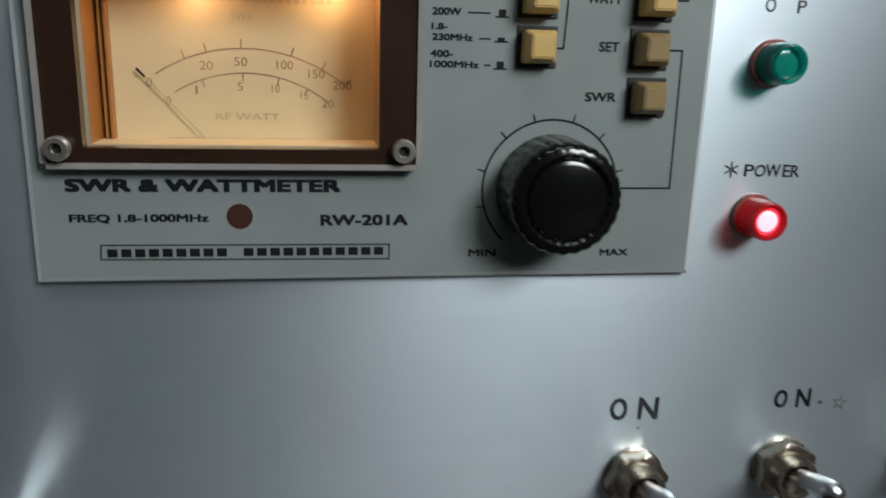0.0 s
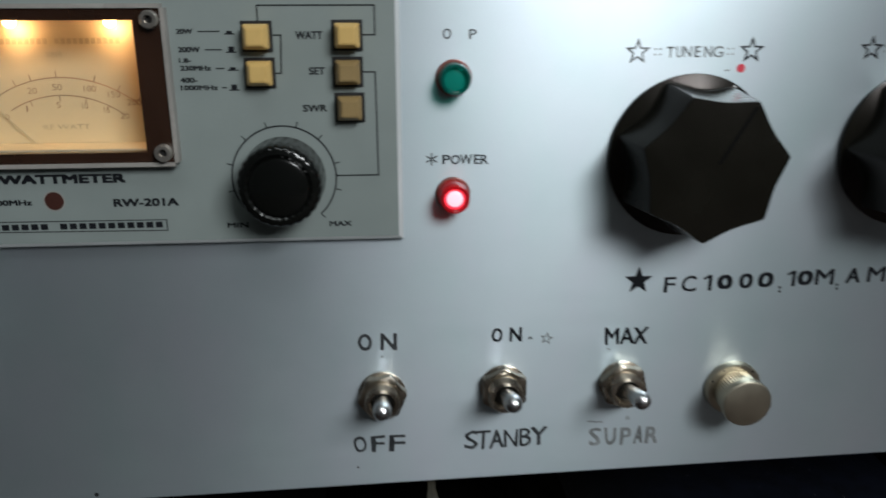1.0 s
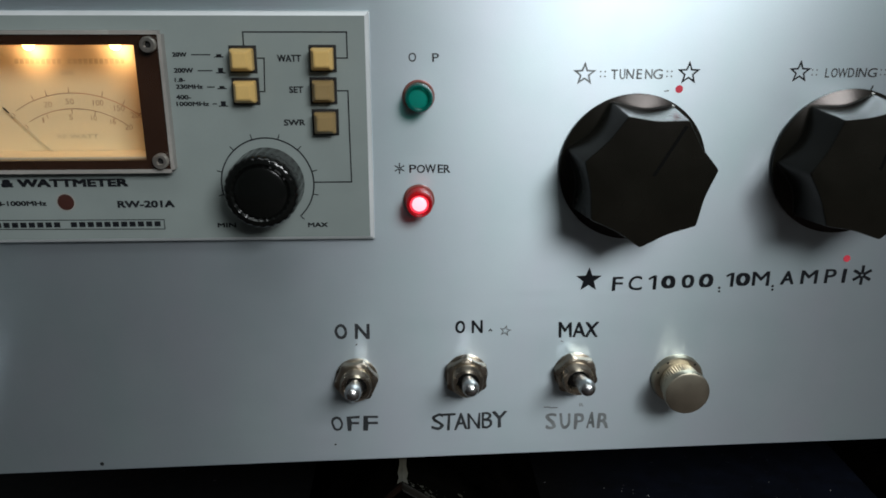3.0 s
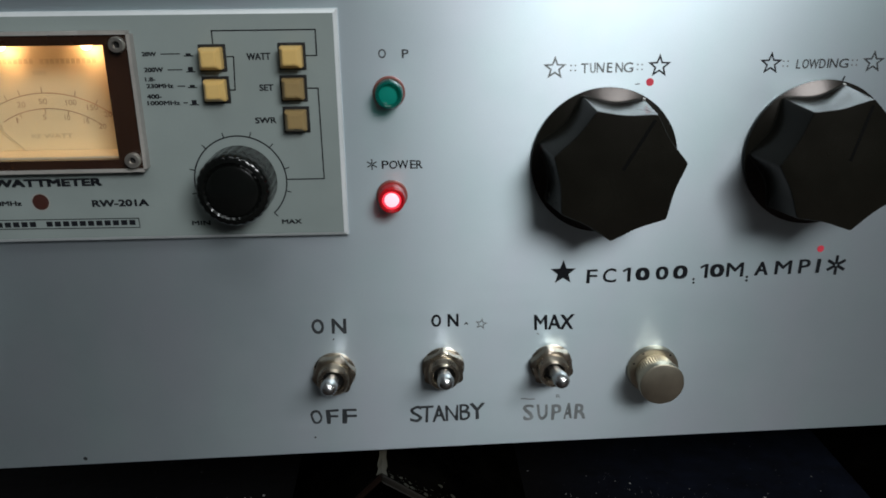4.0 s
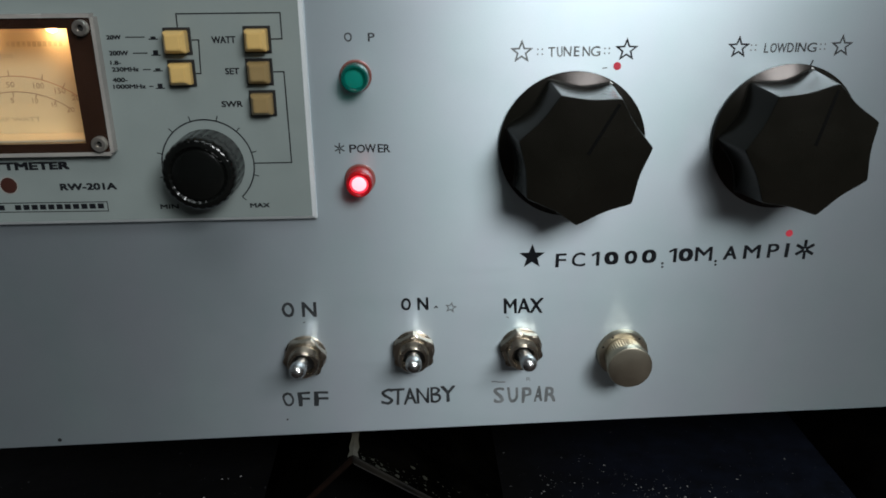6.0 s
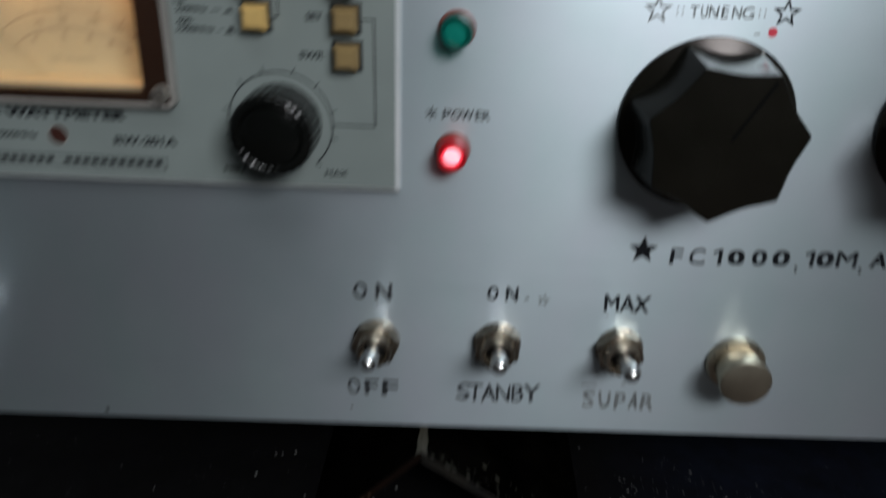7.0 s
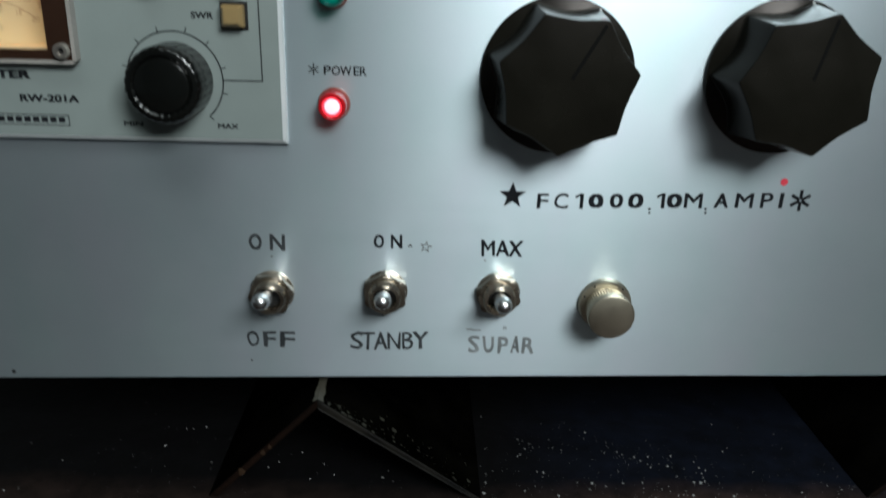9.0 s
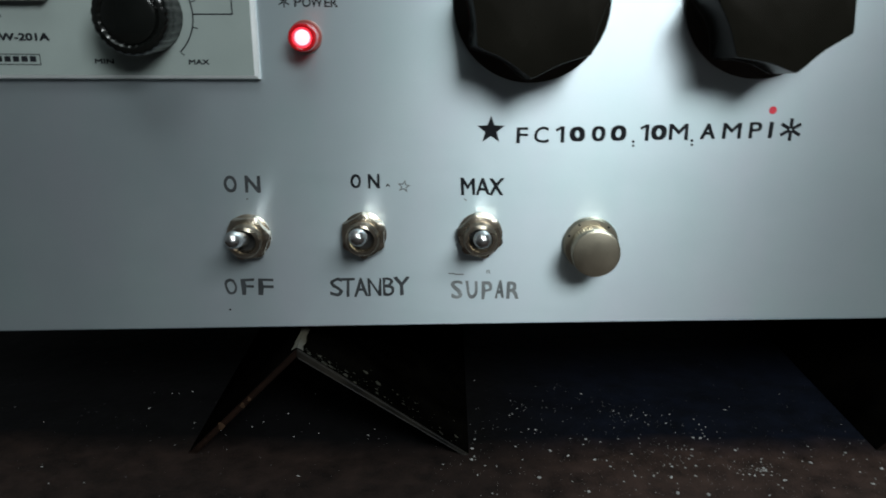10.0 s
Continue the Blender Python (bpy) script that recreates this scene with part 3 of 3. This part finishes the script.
for ch, x0, x1, b in LINE:
    z = 85.3 + 0.024 * (x0 - 8)
    if ch == "1":
        digit = strip([(x1 - 0.65, z), (x1 - 0.65, z + 5.5)], 1.25, INK)
        strip([(x0, z + 4.1), (x1 - 0.9, z + 5.2)], 0.85, INK + 0.004, bm=digit)
        part("lettering", digit, M_INK, amp, "black stamped digit 1")
    else:
        letters(ch, x0, x1, z, z + 5.5, INK, M_INK, amp, b, 0.2, label=f"black stamped letter {ch}")
for x in (48.3, 68.1):
    dots = disc(x, 86.0 + 0.02 * (x - 48), 0.5, INK, 10)
    disc(x + 0.1, 84.6 + 0.02 * (x - 48), 0.45, INK, 10, dots)
    part("lettering", dots, M_INK, amp, "printed colon")


def star(cx, cz, r, material, filled, turn=90.0, width=0.55):
    pts = star_points(cx, cz, r, turn=turn)
    if filled:
        bm = bmesh.new()
        rim = [bm.verts.new((x * MM, -INK * MM, z * MM)) for x, z in pts]
        mid = bm.verts.new((cx * MM, -INK * MM, cz * MM))
        for k in range(10):
            bm.faces.new((mid, rim[k], rim[(k + 1) % 10]))
        return part("star_mark", bm, material, amp, "solid black star")
    return part("star_mark", strip(pts, width, INK, True), material, amp, "outlined star")


def asterisk(cx, cz, r, width, material, arms=6):
    bm = bmesh.new()
    for k in range(arms):
        a = math.pi * 2 * k / arms + 0.52
        strip([(cx + 0.1 * r * math.cos(a), cz + 0.1 * r * math.sin(a)), (cx + r * math.cos(a), cz + r * math.sin(a))], width, INK + 0.004 * k, bm=bm)
    return part("asterisk_mark", bm, material, amp, "black asterisk mark")


star(0.0, 89.8, 4.9, M_INK, True)
star(-5.7, 162.6, 3.35, M_LIGHT_INK, False)
star(29.4, 162.8, 3.35, M_INK, False)
star(67.2, 163.1, 3.25, M_INK, False)
star(102.3, 163.1, 3.25, M_GREY_INK, False)
star(-29.7, 70.3, 1.9, M_LIGHT_INK, False, 80, 0.35)
asterisk(101.0, 90.2, 3.8, 1.15, M_INK)
asterisk(-67.6, 131.2, 1.9, 0.4, M_INK)
for x, z in ((0.4, 162.6), (22.8, 162.6), (72.2, 163.0), (95.8, 163.0)):
    dots = bmesh.new()
    for dx in (-0.75, 0.75):
        for dz in (-0.8, 0.8):
            disc(x + dx, z + dz, 0.3, INK, 8, dots)
    part("lettering", dots, M_LIGHT_INK, amp, "four faint printed dots")
part("paint_dot", disc(26.6, 157.6, 1.3, INK + 0.03), M_RED_DOT, amp, "small red paint dot")
part("paint_dot", disc(94.2, 96.7, 1.3, INK + 0.03), M_RED_DOT, amp, "small red paint dot")
part("pen_mark", strip([(-35.9, 70.2), (-35.2, 71.0), (-34.6, 70.2)], 0.45, INK), M_GREY_INK, amp, "small pen mark")
part("pen_mark", strip([(92.6, 156.9), (93.2, 158.6)], 0.5, INK), M_INK, amp, "short black pen mark")
part("pen_mark", strip([(21.6, 156.9), (23.2, 157.1)], 0.4, INK), M_LIGHT_INK, amp, "small pen mark")
part("pen_mark", strip([(-14.2, 38.4), (-12.4, 38.4), (-11.6, 38.1), (-8.8, 38.1)], 0.4, INK), M_LIGHT_INK, amp, "faded pen mark")
letters("R", -0.6, 0.9, 38.4, 39.9, INK, M_LIGHT_INK, amp, 0, 0.2)
part("pen_mark", disc(-93.6, 24.2, 0.4, INK, 8), M_INK, amp, "small ink speck")
part("pen_mark", disc(-182.0, 18.0, 0.8, INK, 10), M_GREY_INK, amp, "dark chip in the paint")
part("pen_mark", strip([(-84.6, 65.4), (-84.0, 65.9)], 0.35, INK), M_GREY_INK, amp, "small pen mark")
part("pen_mark", strip([(-8.9, 65.9), (-8.0, 65.4)], 0.35, INK), M_LIGHT_INK, amp, "small pen mark")

# ---- the wattmeter let into the panel ----
meter = tagged(new("wattmeter"), "grey SWR and wattmeter with lit amber dial let into the panel", "wattmeter")
PX0, PX1, PZ0, PZ1 = -221.6, -76.6, 106.7, 182.6
FACE = 3.0


def ring_plate(x0, x1, z0, z1, a0, a1, c0, c1, h0, h1, corner=0.0):
    """A rectangular plate x0..x1, z0..z1 with an opening a0..a1, c0..c1."""
    bm = bmesh.new()
    rows = []
    for h in (h0, h1):
        rows.append([bm.verts.new((x * MM, -h * MM, z * MM)) for x, z in ((x0, z0), (x1, z0), (x1, z1), (x0, z1), (a0, c0), (a1, c0), (a1, c1), (a0, c1))])
    for i in range(4):
        j = (i + 1) % 4
        bm.faces.new((rows[0][i], rows[0][j], rows[1][j], rows[1][i]))
        bm.faces.new((rows[0][4 + j], rows[0][4 + i], rows[1][4 + i], rows[1][4 + j]))
        for row in rows:
            bm.faces.new((row[i], row[j], row[4 + j], row[4 + i]))
    if corner:
        pairs = [{rows[0][k], rows[1][k]} for k in range(4)]
        bmesh.ops.bevel(bm, geom=[e for e in bm.edges if set(e.verts) in pairs], offset=corner * MM, segments=4, affect="EDGES")
    return bm


WX0, WX1, WZ0, WZ1 = -209.0, -150.2, 135.8, 172.4
plate = part("faceplate", ring_plate(PX0 + 1.4, PX1 - 1.4, PZ0 + 1.4, PZ1 - 1.4, WX0, WX1, WZ0, WZ1, 0.1, FACE), M_PLATE, meter, "grey-green painted faceplate")


def bevel_edge():
    bm = bmesh.new()
    rings = []
    for inset, h in ((0, 0.05), (0, 1.6), (0.4, 2.4), (1.39, FACE)):
        rings.append([bm.verts.new((x * MM, -h * MM, z * MM)) for x, z in ((PX0 + inset, PZ0 + inset), (PX1 - inset, PZ0 + inset), (PX1 - inset, PZ1 - inset), (PX0 + inset, PZ1 - inset))])
    for a, b in zip(rings, rings[1:]):
        for i in range(4):
            bm.faces.new((a[i], a[(i + 1) % 4], b[(i + 1) % 4], b[i]))
    return bm


part("faceplate_edge", bevel_edge(), M_PLATE_EDGE, meter, "pale bevelled edge")

# dial box behind the window
D = 11.5
dial = part("dial", box(WX0 - 1.5, WX1 + 1.5, -D - 1, -D, WZ0 - 1.5, WZ1 + 1.5), M_DIAL, meter, "cream lit dial card")
for x0, x1, z0, z1 in ((WX0 - 1.5, WX0, WZ0 - 1.5, WZ1 + 1.5), (WX1, WX1 + 1.5, WZ0 - 1.5, WZ1 + 1.5), (WX0, WX1, WZ0 - 1.5, WZ0), (WX0, WX1, WZ1, WZ1 + 1.5)):
    low = z1 == WZ0
    part("dial_wall", box(x0, x1, -D, 0.0, z0, z1), M_DIAL if low else M_AMBER, meter, "cream card ledge" if low else "amber translucent plastic wall")
for x in (WX0 + 0.8, WX0 + 1.9):
    part("dial_rib", box(x, x + 0.5, -D, -D + 3, WZ0, WZ1 - 4), M_AMBER, meter, "thin amber rib")
for bx in (-188.5, -160.5):
    part("dial_bulb", lathe(bx, 171.7, [(1.0, -9.4), (1.5, -8.5), (1.7, -7.1), (1.4, -5.7), (0.7, -5.1), (0, -5.0)], 20), M_BULB, meter, "small lit filament bulb", True)

# bezel: brown mask, clear pane and pale acrylic rim
BX0, BX1, BZ0, BZ1 = -217.2, -141.3, 131.6, 176.8
part("bezel", ring_plate(BX0 + 1.2, BX1 - 1.2, BZ0 + 1.2, BZ1 - 1.2, WX0, WX1, WZ0, WZ1, FACE + 0.05, FACE + 3.0), M_MASK, meter, "dark brown dial surround")
part("bezel_rim", ring_plate(BX0, BX1, BZ0, BZ1, BX0 + 1.19, BX1 - 1.19, BZ0 + 1.19, BZ1 - 1.19, FACE + 0.02, FACE + 3.6, 1.1), M_RIM, meter, "pale clear acrylic edge")
pane = part("window_pane", box(BX0 + 1.6, BX1 - 1.6, FACE + 3.1, FACE + 3.7, BZ0 + 1.6, BZ1 - 1.6), M_PANE, meter, "clear acrylic pane")
pane.visible_shadow = False
for sx in (-213.4, -145.2):
    for sz in (135.8, 172.6):
        screw = part("cap_screw", lathe(sx, sz, [(2.5, 6.7), (2.5, 8.2), (2.2, 8.8), (1.25, 8.8), (1.15, 7.4), (0, 7.4)], 28), M_SCREW, meter, "nickel socket cap screw", True)
        part("socket", disc(sx, sz, 1.1, 7.46, 6), M_DARK, screw, "dark hexagonal socket")

# dial scales; heights are behind the panel
DI = -D + 0.08
ACX, ACZ = -178.5, 121.0


def arc_points(r, a0, a1, n=28, cx=ACX, cz=ACZ, flat=1.0):
    return [(cx + r * math.cos(radians(a)), cz + r * flat * math.sin(radians(a))) for a in np.linspace(a0, a1, n)]


part("scale_arc", strip(arc_points(34.6, 124, 90), 0.3, DI), M_DIAL_INK, dial, "upper watt scale line")
part("scale_arc", strip(arc_points(34.6, 90, 50.5), 0.3, DI), M_DIAL_RED, dial, "upper watt scale line in red-brown")
part("scale_arc", strip(arc_points(29.3, 122, 52.5), 0.3, DI), M_DIAL_INK, dial, "lower watt scale line")
for a in (112, 104, 91.5, 73.5, 61.5, 51):
    p, q = arc_points(34.6, a, a, 1)[0], arc_points(36.6, a, a, 1)[0]
    part("scale_tick", strip([p, q], 0.3, DI + 0.01), M_DIAL_INK, dial, "dark scale tick")
for a in (109, 91.5, 76, 63, 53):
    p, q = arc_points(29.3, a, a, 1)[0], arc_points(27.5, a, a, 1)[0]
    part("scale_tick", strip([p, q], 0.3, DI + 0.01), M_DIAL_INK, dial, "dark scale tick")
for s, x, z in (("0", -199.2, 148.0), ("20", -187.0, 151.8), ("50", -179.6, 152.8), ("100", -170.1, 152.3), ("150", -163.2, 150.5), ("200", -157.5, 148.1)):
    w = 0.7 * len(s) - 0.3 * s.count("1")
    letters(s, x - w, x + w, z - 1.0, z + 0.9, DI, M_DIAL_INK, dial)
for s, x, z in (("0", -195.4, 144.0), ("1", -189.3, 146.4), ("5", -179.9, 147.4), ("10", -172.2, 147.1), ("15", -165.9, 145.8), ("20", -160.7, 143.9)):
    w = 0.62 * len(s) - 0.35 * s.count("1")
    letters(s, x - w, x + w, z - 0.9, z + 0.9, DI, M_DIAL_INK, dial)
letters("RF WATT", -185.4, -171.4, 140.0, 141.6, DI, M_DIAL_FAINT, dial, 0.1)
letters("SWR", -181.4, -176.6, 161.4, 163.2, DI, M_DIAL_FAINT, dial, 0.1)
part("scale_line", strip([(-196, 135.9), (-166, 135.9)], 0.25, DI), M_DIAL_FAINT, dial, "thin base line")


def bars(x0, x1, z0, z1, counts, h, material, parent, label):
    """A maker's name as plain upright bars, one for each character."""
    total = sum(counts) + 1.0 * (len(counts) - 1)
    pitch = (x1 - x0) / total
    x = x0
    for n in counts:
        for _ in range(n):
            bm = bmesh.new()
            bm.faces.new([bm.verts.new((p * MM, -h * MM, q * MM)) for p, q in ((x + 0.12 * pitch, z0), (x + 0.86 * pitch, z0), (x + 0.86 * pitch, z1), (x + 0.12 * pitch, z1))])
            part("name_bar", bm, material, parent, label)
            x += pitch
        x += pitch


bars(-196.0, -159.4, 165.3, 167.0, (9, 11), DI, M_DIAL_FAINT, dial, "faint maker's name as plain bars")
part("needle", strip([(-201.5, 150.9), (-184.5, 132.5)], 0.35, DI + 1.2), M_DIAL_FAINT, meter, "thin dark meter needle")
part("needle_tip", strip([(-201.5, 150.9), (-199.8, 149.1)], 0.55, DI + 1.25), M_INK, meter, "black needle tip")

# lettering of the faceplate
LH = FACE + 0.05
letters("SWR & WATTMETER", -214.1, -158.1, 126.2, 129.2, LH, M_INK, meter, 0.58)
letters("FREQ 1.8-1000MHz", -213.8, -185.9, 119.6, 121.7, LH, M_INK, meter, 0.26)
letters("RW-201A", -162.6, -143.6, 118.9, 121.5, LH, M_INK, meter, 0.36)
part("name_box", strip([(-208.2, 111.9), (-147.7, 111.4), (-147.7, 114.7), (-208.0, 115.0)], 0.3, LH, True), M_INK, meter, "thin black outlined box")
bars(-207.2, -148.6, 112.35, 114.15, (9, 11), LH, M_INK, meter, "maker's name as plain black bars")
part("screw_hole", disc(-179.5, 121.1, 2.75, LH + 0.02, 28), M_HOLE, meter, "dark red adjustment hole")
part("hole_rim", strip([(-179.5 + 2.9 * math.cos(a), 121.1 + 2.9 * math.sin(a)) for a in np.linspace(0, 2 * math.pi, 30)[:-1]], 0.35, LH, True), M_RIM, meter, "dull rim of the hole")
letters("MAX", -99.2, -92.4, 111.5, 113.2, LH, M_INK, meter, 0.2)
letters("MIN", -129.9, -123.6, 111.7, 113.4, LH, M_INK, meter, 0.2)
letters("WATT", -106.3, -98.6, 166.9, 169.2, LH, M_INK, meter, 0.2)
letters("SET", -103.0, -98.4, 157.0, 159.2, LH, M_INK, meter, 0.2)
letters("SWR", -105.3, -98.3, 146.4, 148.5, LH, M_INK, meter, 0.2)
letters("20W", -139.4, -134.8, 168.5, 170.0, LH, M_INK, meter, 0.2)
letters("200W", -139.3, -133.2, 163.5, 165.1, LH, M_INK, meter, 0.2)
letters("1.8-", -139.4, -136.0, 160.6, 162.0, LH, M_INK, meter, 0.2)
letters("230MHz", -139.2, -130.6, 158.4, 159.9, LH, M_INK, meter, 0.2)
letters("400-", -139.5, -134.7, 155.0, 156.6, LH, M_INK, meter, 0.2)
letters("1000MHz", -139.6, -129.1, 152.9, 154.4, LH, M_INK, meter, 0.2)
for x0, x1, z in ((-133.4, -127.3, 169.2), (-131.8, -127.1, 164.2), (-129.3, -126.8, 159.0), (-128.0, -126.6, 153.6)):
    part("leader_line", strip([(x0, z), (x1, z)], 0.35, LH), M_INK, meter, "thin black leader line")
for x0, z, tall in ((-126.2, 169.0, 0), (-126.0, 164.0, 1), (-126.0, 159.0, 0), (-126.0, 153.4, 1)):
    sym = strip([(x0, z - 0.5), (x0 + 3.0, z - 0.5)], 0.35, LH)
    strip([(x0 + 0.7, z + 0.3 * tall), (x0 + 2.3, z + 0.3 * tall)], 0.7 + 0.8 * tall, LH + 0.01, bm=sym)
    part("push_symbol", sym, M_INK, meter, "small black push-button symbol")
for pts in ([(-116.6, 172.0), (-116.6, 176.2), (-83.8, 176.2), (-83.8, 168.1), (-87.6, 168.1)],
            [(-112.6, 168.1), (-110.4, 168.1), (-110.9, 157.5), (-112.8, 157.5)],
            [(-87.6, 157.7), (-84.0, 157.7), (-83.8, 127.3), (-96.4, 127.3)]):
    part("bracket_line", strip(pts, 0.42, LH), M_INK, meter, "thin black bracket line")
KX, KZ, KR = -111.9, 127.0, 15.4
part("dial_arc", strip([(KX + KR * math.cos(radians(a)), KZ + KR * math.sin(radians(a))) for a in np.linspace(-48, 228, 70)], 0.46, LH), M_INK, meter, "printed range arc")
for a in (-14, 15, 47, 74, 106, 133, 165, 194):
    c, s = math.cos(radians(a)), math.sin(radians(a))
    part("dial_tick", strip([(KX + KR * c, KZ + KR * s), (KX + (KR + 1.8) * c, KZ + (KR + 1.8) * s)], 0.35, LH + 0.01), M_INK, meter, "printed range tick")
part("dial_tick", strip([(KX + KR * math.cos(radians(-48)), KZ + KR * math.sin(radians(-48))), (KX + KR * math.cos(radians(-48)) + 1.3, KZ + KR * math.sin(radians(-48)) - 1.2)], 0.35, LH + 0.01), M_INK, meter, "printed range tick")


def ribbed(r, h, a):
    return r - (0.26 if 4.0 < h < 16.7 else 0.0) * (0.5 + 0.5 * math.cos(26 * a)) ** 2


cal = part("calibration_knob", lathe(KX, KZ, [(12.3, 3.4), (12.3, 4.2), (12.2, 9.0), (12.1, 14.2), (11.9, 15.6), (11.4, 16.4), (10.6, 16.8), (9.5, 17.0), (9.1, 16.6), (8.6, 16.2)], 240, ribbed), M_SMALL_KNOB, meter, "glossy black ribbed calibration knob", True)
part("knob_cap", lathe(KX, KZ, [(8.6, 16.2), (8.3, 16.9), (7.4, 17.3), (0, 17.4)], 48), M_SMALL_KNOB, cal, "", True)


def push_button(cx, cz, top, material, label):
    seat = part("push_button", box(cx - 4.35, cx + 4.35, FACE + 0.02, FACE + 0.5, cz - 4.3, cz + 4.3, 0.2), M_DARK, meter, label)
    bm = bmesh.new()
    rows = []
    for half_x, half_z, h, dz in ((3.5, 3.45, FACE + 0.5, 0), (3.45, 3.4, top - 2.0, 0), (2.2, 2.3, top, 0.1)):
        rows.append([bm.verts.new(((cx + sx * half_x) * MM, -h * MM, (cz + dz + sz * half_z) * MM)) for sx, sz in ((-1, -1), (1, -1), (1, 1), (-1, 1))])
    for a, b in zip(rows, rows[1:]):
        for i in range(4):
            bm.faces.new((a[i], a[(i + 1) % 4], b[(i + 1) % 4], b[i]))
    bm.faces.new(rows[-1])
    bm.faces.new(rows[0][::-1])
    bmesh.ops.bevel(bm, geom=bm.edges[:], offset=0.25 * MM, segments=2, affect="EDGES")
    part("button_cap", bm, material, seat, "cream bevelled button cap")


push_button(-117.0, 167.8, 9.5, M_BUTTON, "cream square push button on a dark seat, watt range")
push_button(-116.8, 157.7, 8.5, M_BUTTON, "cream square push button on a dark seat, frequency range")
push_button(-91.6, 168.0, 9.5, M_BUTTON, "cream square push button on a dark seat, watt")
push_button(-91.8, 157.8, 8.5, M_BUTTON_SHADED, "cream square push button on a dark seat, set")
push_button(-91.6, 147.6, 8.5, M_BUTTON_SHADED, "cream square push button on a dark seat, ratio")

# ---- crumbs on the bench ----
rng = random.Random(4)
crumb_verts, crumb_faces = [], []


def crumb(x, y, r):
    """One jagged eight-sided chip, lying on the bench."""
    grow = Vector((rng.uniform(0.5, 1.7), rng.uniform(0.5, 1.7), rng.uniform(0.3, 0.9))) * r
    spin, first = rng.uniform(0, 3), len(crumb_verts)
    c, s = math.cos(spin), math.sin(spin)
    ring = [(math.cos(a), math.sin(a), 0.0) for a in (0.0, 1.1, 2.3, 3.2, 4.3, 5.4)] + [(0.1, 0.0, 1.0), (0.0, 0.1, -1.0)]
    for px, py, pz in ring:
        k = rng.uniform(0.5, 1.25)
        px, py, pz = px * grow.x * k, py * grow.y * k, pz * grow.z * k
        crumb_verts.append(((x + c * px - s * py) * MM, (y + s * px + c * py) * MM, (TABLE + r * 0.4 + pz) * MM))
    for i in range(6):
        k = (i + 1) % 6
        crumb_faces.append((first + i, first + k, first + 6))
        crumb_faces.append((first + k, first + i, first + 7))


for k in range(1500):
    x, y = (rng.uniform(-20, 240), rng.gauss(-20, 24)) if k % 4 else (rng.uniform(-260, 260), rng.gauss(-12, 30))
    crumb(x, y, 0.10 + 0.62 * rng.random() ** 8)
# small heaps where more has gathered
for hx, hy, spread, count, size in ((98, -19, 3.2, 60, 0.5), (84, 4, 1.2, 9, 0.7), (62, 19, 7.0, 60, 0.3), (22, 26, 6.0, 30, 0.3), (70, -12, 12.0, 70, 0.3), (36, 38, 5.0, 12, 0.4), (150, -22, 6.0, 40, 0.4)):
    for k in range(count):
        crumb(rng.gauss(hx, spread * 1.5), rng.gauss(hy, spread * 0.8), 0.12 + size * rng.random() ** 3)
crumb_mesh = bpy.data.meshes.new("crumbs")
crumb_mesh.from_pydata(crumb_verts, [], crumb_faces)
crumb_mesh.materials.append(M_CRUMB)
tagged(new("crumbs", crumb_mesh), "pale crumbs and metal chips scattered on the bench", "crumbs", kind="stuff")
